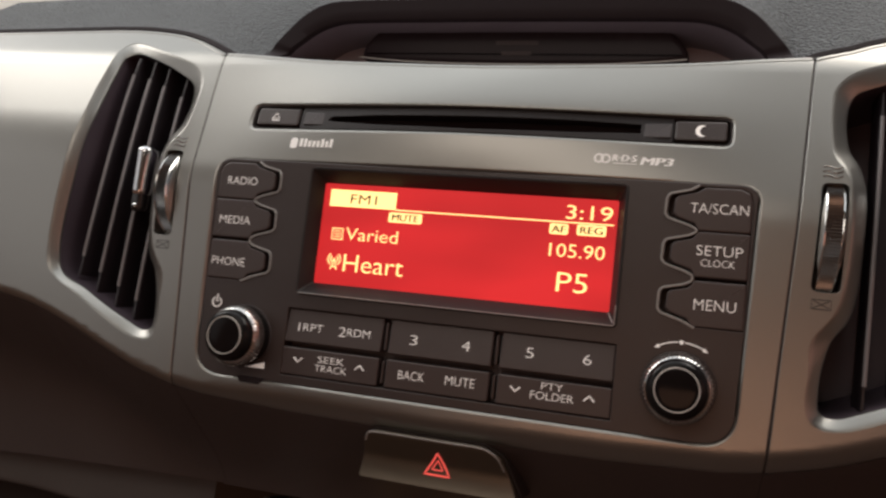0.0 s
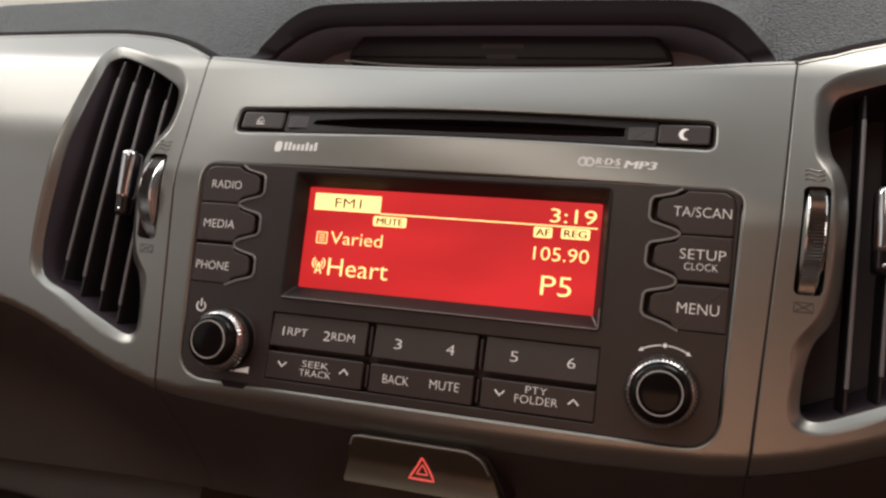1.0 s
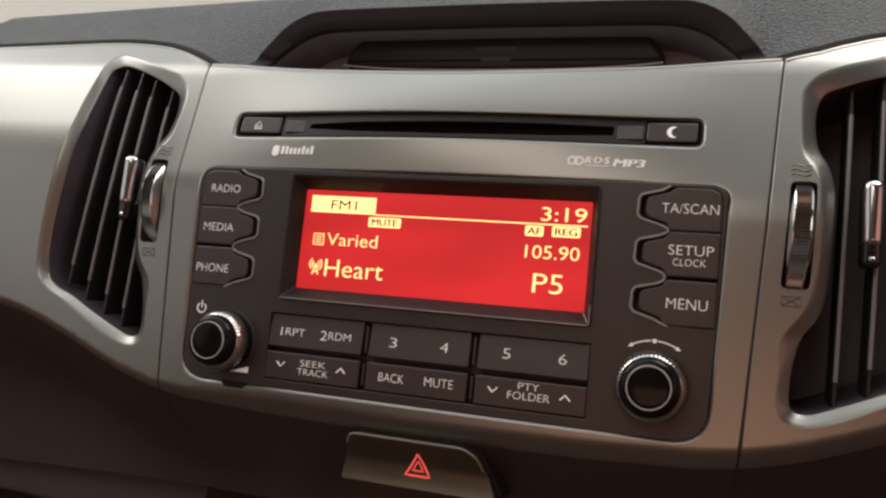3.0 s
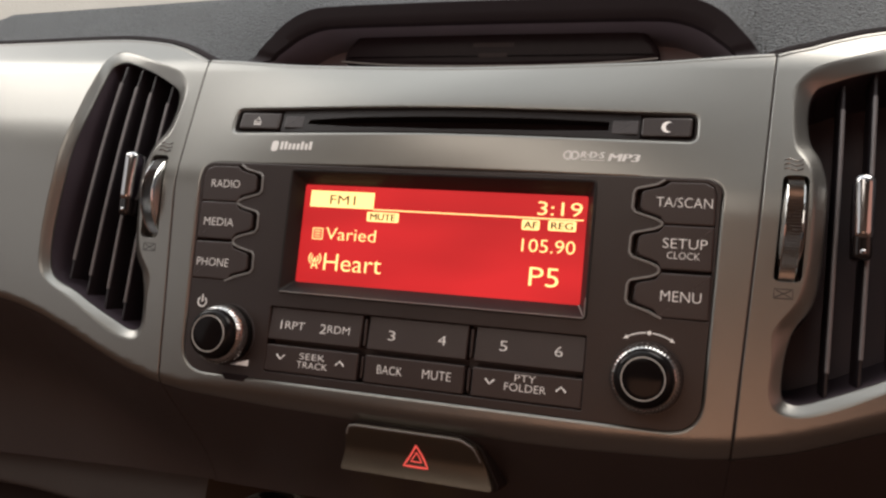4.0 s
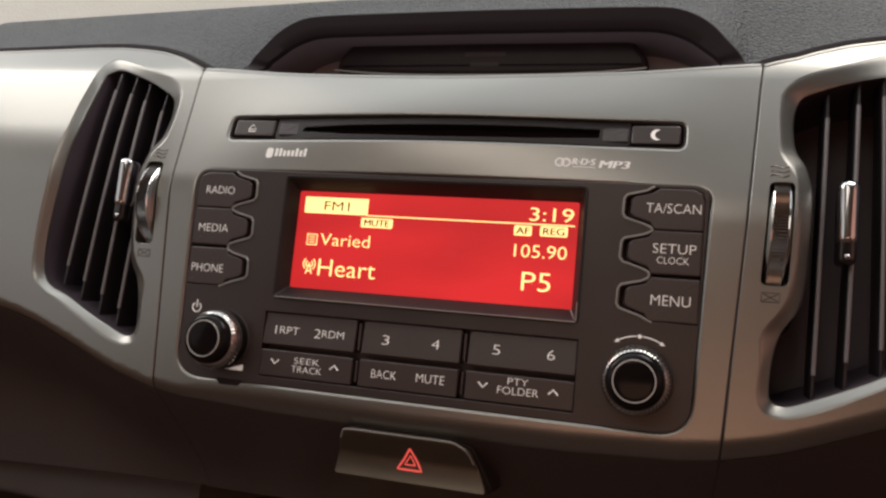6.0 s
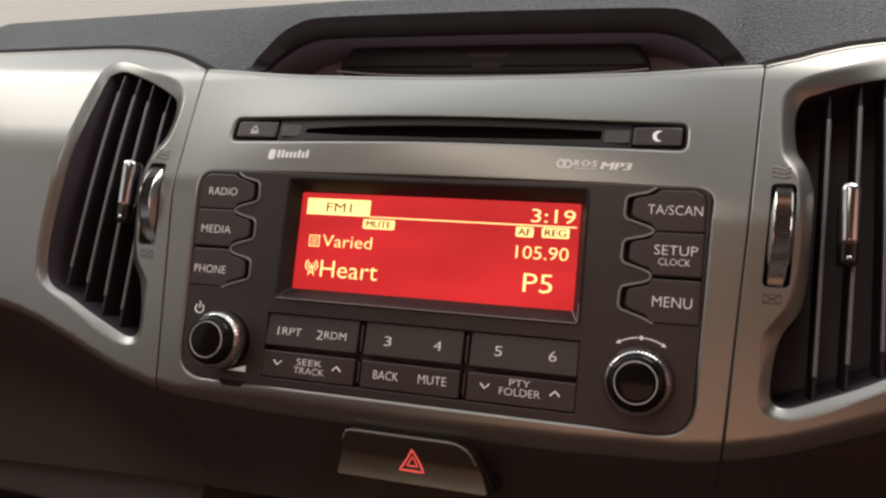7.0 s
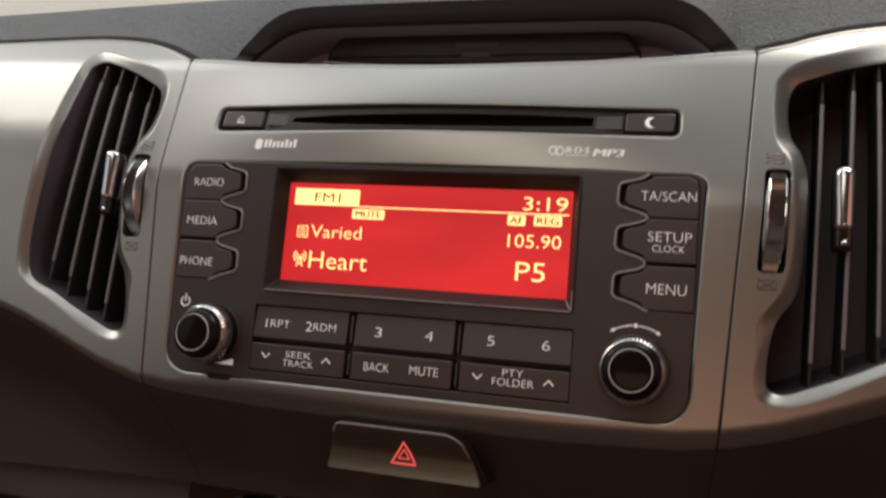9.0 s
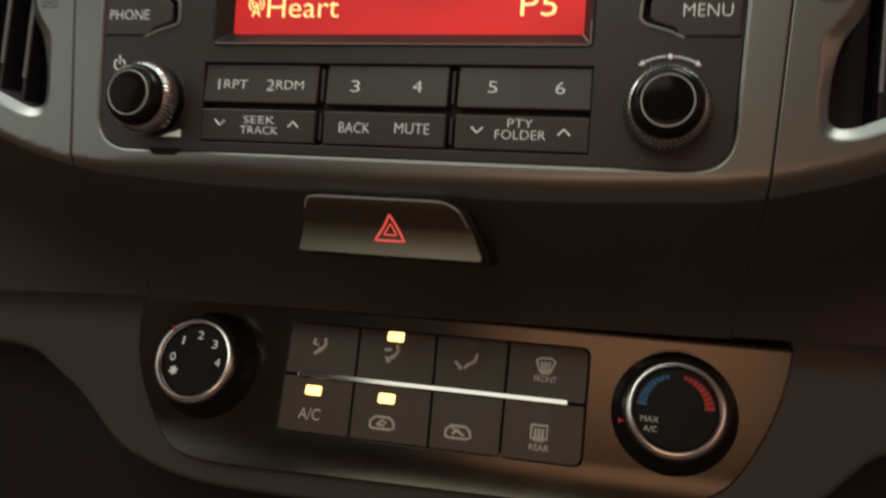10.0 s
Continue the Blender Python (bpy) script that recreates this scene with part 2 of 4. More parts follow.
def sheet(outer, holes, prof, r=1.0, depth=6.0, step=8.0, seg=3, hole_r=None):
    """A moulded panel over the outline, with holes, rolled edges and walls that go back by depth. prof(x, z) gives its depth."""
    bm = bmesh.new()
    front, bent = bm.verts.layers.int.new("front"), bm.verts.layers.float_vector.new("bent")
    loops = [[Vector((x, z, 0)) for x, z in lp] for lp in (outer, *holes)]
    flat = [v for lp in loops for v in lp]
    inner = bm.verts.layers.float.new("inner")
    verts = [bm.verts.new((v.x, 0, v.y)) for v in flat]
    for v in verts[len(outer):]:
        v[inner] = 1.0
    for tri in geometry.tessellate_polygon(loops):
        if len(set(tri)) == 3:
            bm.faces.new([verts[i] for i in tri])
    xs, zs = [v.x for v in flat], [v.y for v in flat]
    for low, high, axis in ((min(xs), max(xs), 0), (min(zs), max(zs), 2)):
        cut = low + step
        while cut < high - 0.5:
            co, no = [0, 0, 0], [0, 0, 0]
            co[axis], no[axis] = cut, 1
            bmesh.ops.bisect_plane(bm, geom=[*bm.verts, *bm.edges, *bm.faces], dist=1e-4, plane_co=co, plane_no=no)
            cut += step
    bmesh.ops.dissolve_degenerate(bm, edges=bm.edges, dist=1e-5)
    for f in bm.faces:
        f.normal_update()
        if f.normal.y > 0:
            f.normal_flip()
    for v in bm.verts:
        v[front] = 1
    push, edge = {}, []
    for e in bm.edges:
        if e.is_boundary:
            a, b = e.verts
            d = Vector((b.co.z - a.co.z, 0, a.co.x - b.co.x)).normalized()
            if d.dot(e.link_faces[0].calc_center_median() - a.co) > 0:
                d = -d
            loop = next(lp for lp in e.link_loops)
            edge.append((loop.vert, e.other_vert(loop.vert)))
            for v in (a, b):
                push.setdefault(v, []).append(d)
    chain = {}
    for v, ds in push.items():
        d = sum(ds, Vector()).normalized() * min(1.4, 1 / max(0.5, sum(ds, Vector()).length / len(ds)))
        ring, roll = [v], (hole_r if hole_r is not None and v[inner] > 0.99 else r)
        for k in range(1, seg + 1):
            a = radians(90) * k / seg
            ring.append(bm.verts.new(v.co + d * roll * math.sin(a) + Vector((0, roll * (1 - math.cos(a)), 0))))
            ring[-1][front] = 0
        ring.append(bm.verts.new(ring[-1].co + Vector((0, depth, 0))))
        chain[v] = ring
    for a, b in edge:
        for k in range(seg + 1):
            bm.faces.new((chain[b][k], chain[a][k], chain[a][k + 1], chain[b][k + 1]))
    for v in bm.verts:
        x, z = v.co.x, v.co.z
        v.co.y += prof(x, z)
        if v[front]:
            v[bent] = Vector((prof(x + 0.5, z) - prof(x - 0.5, z), -1, prof(x, z + 0.5) - prof(x, z - 0.5))).normalized()
    return bm


def lathe(bm, profile, cx, cz, n=40, knurl=None):
    """A turned form about an axis along y. profile: (radius, y) from the front centre to the back."""
    rings = []
    for rad, y in profile:
        if rad < 1e-6:
            rings.append([bm.verts.new((cx, y, cz))])
        else:
            rings.append([bm.verts.new((cx + (rad + (knurl(i, rad, y) if knurl else 0)) * math.cos(2 * math.pi * i / n), y,
                                        cz + (rad + (knurl(i, rad, y) if knurl else 0)) * math.sin(2 * math.pi * i / n))) for i in range(n)])
    for a, b in zip(rings, rings[1:]):
        if len(a) == 1:
            for i in range(n):
                bm.faces.new((a[0], b[i], b[(i + 1) % n]))
        elif len(b) == 1:
            for i in range(n):
                bm.faces.new((a[i], b[0], a[(i + 1) % n]))
        else:
            bridge(bm, b, a)
    return bm


def tube(bm, pts, radius, n=6, closed=False):
    """A thin round bead along points (x, y, z)."""
    pts = [Vector(p) for p in pts]
    rings, count = [], len(pts)
    for i, p in enumerate(pts):
        a = pts[i - 1] if (i or closed) else p
        b = pts[(i + 1) % count] if (i < count - 1 or closed) else p
        t = (b - a).normalized()
        side = t.cross(Vector((0, 1, 0)))
        side = side.normalized() if side.length > 1e-4 else Vector((1, 0, 0))
        up = side.cross(t)
        rings.append([bm.verts.new(p + radius * (math.cos(2 * math.pi * k / n) * side + math.sin(2 * math.pi * k / n) * up)) for k in range(n)])
    for i in range(count if closed else count - 1):
        bridge(bm, rings[i], rings[(i + 1) % count])
    if not closed:
        bm.faces.new(rings[0][::-1])
        bm.faces.new(rings[-1])
    return bm


def strokes(lines, radius=0.25):
    """A mark drawn in thin beads."""
    bm = bmesh.new()
    for line in lines:
        tube(bm, line, radius, 5)
    return bm


def flat_mark(loops, y, thick=0.08):
    """Thin printed shapes."""
    bm = bmesh.new()
    for lp in loops:
        prism(bm, lp, y - thick, y, 0.01, seg=1)
    return bm


def arc(cx, cz, rad, a0, a1, n=14):
    return [(cx + rad * math.cos(radians(a0 + (a1 - a0) * i / n)), cz + rad * math.sin(radians(a0 + (a1 - a0) * i / n))) for i in range(n + 1)]


def at_depth(pts, y):
    return [(x, y, z) for x, z in pts]


FONT_CACHE = {}


def letters(text, cx, cz, width, height, y, bold=0.0, slant=0.0):
    """Printed letters that fill a box of that width and cap height, about its centre."""
    key = (text, bold)
    if key not in FONT_CACHE:
        data = bpy.data.curves.new("letters", "FONT")
        data.body, data.size, data.resolution_u, data.offset = text, 1.0, 3, bold
        ob = new("letters", data)
        me = bpy.data.meshes.new_from_object(ob.evaluated_get(bpy.context.evaluated_depsgraph_get()))
        FONT_CACHE[key] = ([tuple(v.co) for v in me.vertices], [tuple(p.vertices) for p in me.polygons])
        bpy.data.objects.remove(ob)
        bpy.data.curves.remove(data)
        bpy.data.meshes.remove(me)
    points, faces = FONT_CACHE[key]
    xs, ys = [p[0] for p in points], [p[1] for p in points]
    sx, sy = width / (max(xs) - min(xs)), height / (max(ys) - min(ys))
    mx, my = (max(xs) + min(xs)) / 2, (max(ys) + min(ys)) / 2
    bm = bmesh.new()
    vs = [bm.verts.new((cx + (px - mx) * sx + slant * (py - my) * sy, y, cz + (py - my) * sy)) for px, py, _ in points]
    for f in faces:
        bm.faces.new([vs[i] for i in f])
    return bm


def heavy(text, cx, cz, width, height, y, slant=0.0, spread=0.2):
    """A heavy word: the same letters laid over one another, each a hair to the side."""
    bm = letters(text, cx - spread, cz, width - 2 * spread, height, y, 0.0, slant)
    first = [*bm.verts, *bm.edges, *bm.faces]
    for k in (1, 2):
        copy = bmesh.ops.duplicate(bm, geom=first)["geom"]
        bmesh.ops.translate(bm, verts=[g for g in copy if isinstance(g, bmesh.types.BMVert)], vec=(spread * k, -0.02 * k, 0))
    return bm

# ---- the dashboard's large forms ----
TURN = [(0, -51.5), (62, -50.5), (102, -48.5), (116, -46.6), (124, -44.8), (135, -42), (146, -38), (157, -33.6), (169, -28.8), (181, -24.4), (193, -20.8), (204, -18.5), (235, -14), (340, -8)]


def between(table, x):
    for (a, u), (b, v) in zip(table, table[1:]):
        if x <= b:
            return u + (v - u) * (x - a) / (b - a)
    return table[-1][1]


def fascia(x, z):
    """The depth of the silver trim: flat at the radio, rolling back above it and turning under below it."""
    y = 0.001524 * (z - 50) ** 2.4 if z > 50 else 0.0
    if z > 34:
        crown = 0.0 if z < 93 else 0.024 * (z - 93) ** 2 if z < 102.3 else 2.08 + 0.446 * (z - 102.3)
        far = (0.0062 * (z - 38) ** 2 if z < 68 else 5.58 + 0.372 * (z - 68) + crown) if z > 38 else 0.0
        near = 0.0125 * (z - 34) ** 2 if z < 46 else 1.8 + 0.3 * (z - 46) + 0.9 * crown
        k = min(1.0, max(0.0, (165 - abs(x)) / 45))
        k *= k * (3 - 2 * k)
        w = min(1.0, abs(x) / 118)
        y += (far + (near - far) * k - y) * w * w * (3 - 2 * w)
    k = min(1.0, max(0.0, (-x - 60) / 60))
    bend = 8.5 - 4.0 * k
    d = between(TURN, abs(x)) + 6.2 - 4.6 * k - z
    if d > 0:
        reach = bend * 20 / 17
        turned = d * d / (2 * bend) if d < reach else reach * 10 / 17 + (d - reach) * 20 / 17
        y += turned if turned < 30 else 30 + 27 * math.tanh((turned - 30) / 27)
    return y


def seam(z):
    return 115.7 + (z + 45) * 0.0545


def hem(x):
    """The height at which the dark skirt ends above the climate panel."""
    return -94.5 + 0.0155 * x - 0.034 * max(0.0, -x - 120)


FACEPLATE = rounded([(-107.2, 47.2), (-104.6, -41.6), (104.6, -41.6), (107.2, 47.2)], [6, 12, 12, 6], 8)
SLOT = rect(-99.0, 97.6, 62.2, 74.0, 3.5)
TOP = [(0, 92), (50, 93.4), (82, 95.0), (105, 97.0), (122.75, 98.2)]
WING_TOP = [(123.5, 98.2), (133, 102.8), (142, 106.7), (155, 110.8), (168, 113.0), (182, 114.3), (197, 114.5), (232, 113.5), (270, 112.5), (345, 110.4)]


def wing_top(x):
    """The height of a wing's upper edge; the one beside the passenger lies a little lower."""
    z = between(WING_TOP, abs(x))
    return z - 2.0 * min(1.0, max(0.0, (x - 126) / 10)) if x > 0 else z



top_edge = [(-x, z) for x, z in TOP[::-1]] + TOP[1:]
fascia_outline = curve_loop(top_edge, 3, False)
LOW = [(x, between(TURN, x) - 2.0) for x in (0, 30, 62, 85, 102, seam(-48) - 0.75)]
fascia_outline += [(seam(z) - 0.75, z) for z in (80, 60, 40, 20, 0, -20)] + LOW[::-1] + [(-x, z) for x, z in LOW[1:-1]] + [(-(seam(-48) - 0.75), LOW[-1][1])]
fascia_outline += [(-(seam(z) - 0.75), z) for z in (-20, 0, 20, 40, 60, 80)]
fascia_thing = thing("centre_fascia", (0, 0, -45), "satin silver painted centre fascia round the car radio", "dashboard trim")
part("panel", sheet(fascia_outline, [grown(FACEPLATE, 1.7), grown(SLOT, 0.9)], fascia, 0.5, 14, 2.4, hole_r=1.5), SILVER, fascia_thing)
bead = [(x, fascia(x, z) + 1.9 + 0.5 * abs(x) / 123, z - 0.2 + 0.5 * abs(x) / 123) for x, z in curve_loop(top_edge, 3, False)]
part("top_edge", tube(bmesh.new(), bead, 2.0, 14), SILVER, fascia_thing, "rounded bright upper edge")
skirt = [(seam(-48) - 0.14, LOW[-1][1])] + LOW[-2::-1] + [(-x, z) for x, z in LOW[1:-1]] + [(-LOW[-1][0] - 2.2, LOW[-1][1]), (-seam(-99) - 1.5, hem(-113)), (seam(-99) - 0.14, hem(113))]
part("skirt", sheet([(x, z - 0.6) for x, z in skirt], [], lambda x, z: fascia(x, z) + 0.2, 0.2, 14, 5), UNDERSIDE_SHADE, fascia_thing, "lower edge turning under, its shade put in as a dark colour")

VENT_EDGES = [((170, 104.3), (167, 98.5)), ((178.5, 105.5), (174.5, 100)), ((182.4, 101), (178.6, 97)), ((183.2, 92), (179.6, 87.6)), ((184.4, 79), (180.2, 76.5)),
              ((184.8, 66), (180.6, 65)), ((186, 53), (181.6, 52.5)), ((187.0, 39), (182.4, 38.5)), ((188.4, 25), (183.9, 25)), ((189, 9.4), (184.8, 9)),
              ((187.6, -3.6), (183.3, -3.5)), ((182.8, -10.2), (178.8, -8.8)), ((171.9, -15.7), (169, -13.2)), ((160, -22), (158, -18.8)), ((146.4, -28.9), (145, -24.6)),
              ((136, -32.2), (136, -28.0)), ((128.8, -31), (131.4, -27)), ((126, -25), (130.3, -22.5)), ((126.5, -13.7), (131, -12)), ((128.8, -3.8), (133.4, -2.8)),
              ((135.0, 6.5), (138.6, 5.0)), ((137.4, 18.6), (140.6, 16)), ((138.2, 34), (141.5, 34)), ((138.0, 48.0), (141.5, 47.5)), ((136.2, 54.5), (139.4, 57.2)),
              ((132.6, 60.5), (136.4, 62.8)), ((131.4, 67), (135.2, 69)), ((131.2, 80), (135.2, 78)), ((133.0, 87.2), (137.2, 84.2)), ((139.5, 93.4), (143.6, 88.6)), ((152, 98.4), (153.2, 93.4))]


def sink(x, z):
    """How deep the vent's opening lies behind the trim: deeper along its waist and its outer side."""
    waist = min(1.0, max(0.0, (152 - abs(x)) / 9)) * min(1.0, max(0.0, (z + 5) / 9)) * min(1.0, max(0.0, (90 - z) / 16))
    return 3.0 + 1.6 * waist


VENT_HOLE = [(h[0] + (1.0 if h[0] > 176 else 0.0), h[1]) for r, h in VENT_EDGES]
VENT_RIM = [(r[0] + (0.5 if h[0] < 150 else 0.12) * (r[0] - h[0]), r[1] + 0.1 * (r[1] - h[1])) if h[1] > -4 else r for r, h in VENT_EDGES]
WHEEL_SLOT = rounded([(125.3, 12.8), (134.7, 12.8), (135.8, 50.6), (127.0, 50.6)], 2.6, 4)
WHEEL_TOP, WHEEL_LOW = 131.5, 130.0


def wing(side):
    """The silver end of the dash beside the radio, with the openings of the vent and its wheel."""
    outline = curve_loop([(max(x, 124.25), wing_top(side * x)) for x, z in WING_TOP], 3, False)
    low = [(x, between(TURN, x) - 2.0) for x in (345, 300, 260, 235, 218, 204, 197, 190, 183, 176, 168, 160, 154, 148, 142, 137, 132, 127, 122, seam(-47) + 0.75)]
    outline += [(345, 60)] + low + [(seam(z) + 0.75, z) for z in (-20, 0, 20, 40, 60, 80)]
    holes = [curve_loop(VENT_RIM, 4), WHEEL_SLOT]
    root = thing("fascia_wing", (side * 230, 0, -20), "satin silver dashboard wing curving round an air vent", "dashboard trim", "silver dashboard wings")
    part("panel", sheet(mirror(outline, side), [mirror(h, side) for h in holes], fascia, 0.5, 12, 2.2, hole_r=0.12), SILVER, root)
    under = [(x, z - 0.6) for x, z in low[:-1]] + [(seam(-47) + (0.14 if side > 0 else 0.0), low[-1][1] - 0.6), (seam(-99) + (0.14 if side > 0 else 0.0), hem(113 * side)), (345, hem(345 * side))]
    part("skirt", sheet(mirror(under, side), [], fascia, 0.05, 14, 6), UNDERSIDE_SHADE, root, "lower edge turning under, its shade put in as a dark colour")
    lip = [(side * x, fascia(x, wing_top(side * x)) + 1.3, wing_top(side * x) - 0.5) for x in [124.2 + 220 * (i / 47) ** 1.3 for i in range(48)]]
    part("top_edge", tube(bmesh.new(), lip, 1.7, 10), SILVER, root, "rounded bright upper edge")
    waves = []
    for k in range(3):
        wx, wz = side * (WHEEL_TOP - 1.2), 52.8 + 1.75 * k
        waves.append([(wx + 1.05 * (i - 3), fascia(wx + 1.05 * (i - 3), wz + 0.45 * math.sin(i * 1.15)) - 0.05, wz + 0.45 * math.sin(i * 1.15)) for i in range(7)])
    part("open_mark", strokes(waves, 0.24), SATIN, root, "etched airflow mark")
    box = [(126, 7.2), (132, 7.2), (132, 10.4), (126, 10.4), (126, 7.2)]
    part("shut_mark", strokes([at_depth(mirror(box, side), 0.0), at_depth(mirror([(126.6, 10), (131.4, 7.6)], side), 0.0), at_depth(mirror([(126.6, 7.6), (131.4, 10)], side), 0.0)], 0.2), EMBOSS, root, "etched closed mark")


def vent(side):
    """An upright air vent: chamfered surround, housing, vanes, a chrome tab and a ribbed wheel."""
    root = thing("air_vent", (side * 157, 10, -30), "tall black car air vent with upright vanes and chrome tab", "air vent", "dashboard air vents")
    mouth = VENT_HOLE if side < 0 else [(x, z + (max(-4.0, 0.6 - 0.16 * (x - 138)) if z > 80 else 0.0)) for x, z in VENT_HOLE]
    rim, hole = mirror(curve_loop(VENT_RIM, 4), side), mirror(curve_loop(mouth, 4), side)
    bm = bmesh.new()
    rings = [ring_of(bm, grown(rim, 0.1), 0.25, fascia)]
    for u, v in ((0.03, 0.01), (0.12, 0.06), (0.25, 0.17), (0.42, 0.34), (0.6, 0.53), (0.8, 0.74), (0.93, 0.89), (1.0, 1.0)):
        rings.append([bm.verts.new((a[0] + (b[0] - a[0]) * u, fascia(a[0], a[1]) * (1 - u) + fascia(*b) * u + 0.2 + sink(*b) * v, a[1] + (b[1] - a[1]) * u)) for a, b in zip(rim, hole)])
    rings.append([bm.verts.new((x, fascia(x, z) + sink(x, z) + 1.2, z)) for x, z in hole])
    for a, b in zip(rings, rings[1:]):
        bridge(bm, *((a, b) if side > 0 else (b, a)))
    bmesh.ops.recalc_face_normals(bm, faces=bm.faces)
    part("surround", bm, SILVER, root, "silver chamfered vent surround", 50)
    bm = bmesh.new()
    rings = [[bm.verts.new((x, fascia(x, z) + sink(x, z) + 1.0, z)) for x, z in grown(hole, 0.1)], ring_of(bm, grown(hole, -1.5), 30, fascia), ring_of(bm, grown(hole, -3), 46, fascia)]
    for a, b in zip(rings, rings[1:]):
        bridge(bm, a, b)
    bm.faces.new(rings[-1])
    part("housing", bm, WELL, root, "black vent housing")
    # vanes, their front edges following the dash
    spans = [((144.8, -26), (143.6, 88)), ((155.0, -20.5), (154.0, 93)), ((166.0, -15), (162.2, 96)), ((176.6, -8), (171.4, 97.5))]
    for (x0, low), (x1, high) in spans:
        bm = bmesh.new()
        rows, tip = [], []
        for i in range(13):
            u = i / 12
            x, z = x0 + (x1 - x0) * u + (3.8 * u - 0.3 if side > 0 else 0), low + (high - low) * u
            y = 8.0 + 6.5 * u + 6.0 * u ** 3
            row = [(x - 0.7, y + 0.5), (x - 0.4, y), (x + 0.4, y), (x + 0.7, y + 0.5), (x + 0.8, y + 16), (x - 0.8, y + 16)]
            rows.append([bm.verts.new((side * px, py, z)) for px, py in row])
            if 0 < i < 12:
                tip.append((side * x, y, z))
        for a, b in zip(rows, rows[1:]):
            bridge(bm, a, b)
        bm.faces.new(rows[0])
        bm.faces.new(rows[-1])
        bmesh.ops.recalc_face_normals(bm, faces=bm.faces)
        vane = part("vane", bm, VANE, root)
        part("edge", tube(bmesh.new(), tip, 0.8, 8), VANE_GLINT, vane, "front edge, its highlight painted grey")
    tx = 149.6 if side < 0 else 153.4
    bm = bmesh.new()
    prism(bm, mirror(rect(tx - 3.1, tx + 3.1, 22.5, 52.0, 2.4), side), 4.2, 12, 2.3, seg=5)
    tab = part("tab", bm, GLOSS, root, "gloss tab on a vane")
    bm = bmesh.new()
    prism(bm, mirror(rect(tx - 3.5, tx + 3.5, 29, 52.6, 3.3), side), 3.4, 11, 3.4, seg=9)
    part("chrome_cap", bm, PLATE, tab, "rounded chrome front")
    bm = bmesh.new()
    prism(bm, mirror(rect(tx - 1.5, tx + 1.5, 24.0, 26.6, 1.2), side), 3.8, 11, 1.6, seg=5)
    part("chrome_foot", bm, PLATE, tab)
    # the wheel that opens the vent: a ribbed band between two bright bevels

    def turned(profile, n, ribs):
        bm = bmesh.new()
        rings = []
        for px, rad in profile:
            ring = []
            for i in range(n):
                r = rad + (ribs if i % 2 else -ribs)
                y, z = 16.2 - r * math.cos(2 * math.pi * i / n), 32.0 + r * math.sin(2 * math.pi * i / n)
                lean = (WHEEL_TOP + WHEEL_LOW) / 2 + (WHEEL_TOP - WHEEL_LOW) * (z - 31.7) / 37.8
                ring.append(bm.verts.new((side * lean + px, y, z)))
            rings.append(ring)
        for a, b in zip(rings, rings[1:]):
            bridge(bm, a, b)
        bmesh.ops.recalc_face_normals(bm, faces=bm.faces)
        return bm
    wheel = part("thumbwheel", turned(((-2.5, 20.5), (2.5, 20.5)), 232, 0.28), WHEEL, root, "ribbed metal-plated thumbwheel", 20)
    for k in (-1, 1):
        bevel = turned([(k * px, rad) for px, rad in ((2.4, 20.2), (2.55, 20.9), (2.8, 20.95), (3.3, 20.3), (3.8, 18.9), (3.9, 15.0))], 72, 0.0)
        part("chrome_rim", bevel, CHROME, wheel, "", 60)
    bm = bmesh.new()
    prism(bm, mirror(grown(WHEEL_SLOT, 0.3), side), 11, 22, 0.3)
    part("wheel_well", bm, WELL, root, "black wheel slot")


for side in (-1, 1):
    wing(side)
    vent(side)
    bm = bmesh.new()
    rows = []
    for i in range(24):
        z = -49 + 149 * i / 23
        rows.append([bm.verts.new((side * (seam(z) + dx), fascia(side * seam(z), z) + 1.3, z)) for dx in (-1.6, 1.6)])
    for p, q in zip(rows, rows[1:]):
        bridge(bm, p, q, False)
    bmesh.ops.recalc_face_normals(bm, faces=bm.faces)
    bmesh.ops.solidify(bm, geom=bm.faces, thickness=-1.0)
    setting("trim_joint", bm, BLACK_TRIM, "narrow black joint between silver trim pieces", "dashboard")

# ---- the pad above, with the hood of the upper display ----
ARCH = [(121.0, 97.0, 23.5), (119.6, 103.5, 35), (118.3, 109.8, 46), (115, 115, 46.4), (110.5, 120.4, 46.8), (104.6, 126.9, 47), (98.4, 131.4, 47), (91.6, 134.4, 47), (84, 135.8, 47), (67, 136.4, 47), (40, 136.6, 47), (0, 136.8, 47)]
ARCH = [(-x, z, y) for x, z, y in ARCH] + [(x, z, y) for x, z, y in ARCH[-2::-1]]
ARCH = curve_loop(ARCH, 4, False)


def crest(x):
    return (172 - 7.5 * max(0, (abs(x) - 100) / 240), 108)


def pad_height(x, y):
    """The pad's height where no hood rises from it."""
    w = abs(x)
    z0 = wing_top(x) - 0.5 if w > 123.5 else 97.7
    y0 = fascia(x, z0) + 5.5
    zc, yc = crest(x)
    u = max(0.0, (y - y0) / (yc - y0)) ** 0.9
    return z0 + (zc - z0) * u - (5 + 7 * min(1.0, max(0.0, 1 - (w - 119) / 45))) * math.sin(math.pi * u ** 0.75)


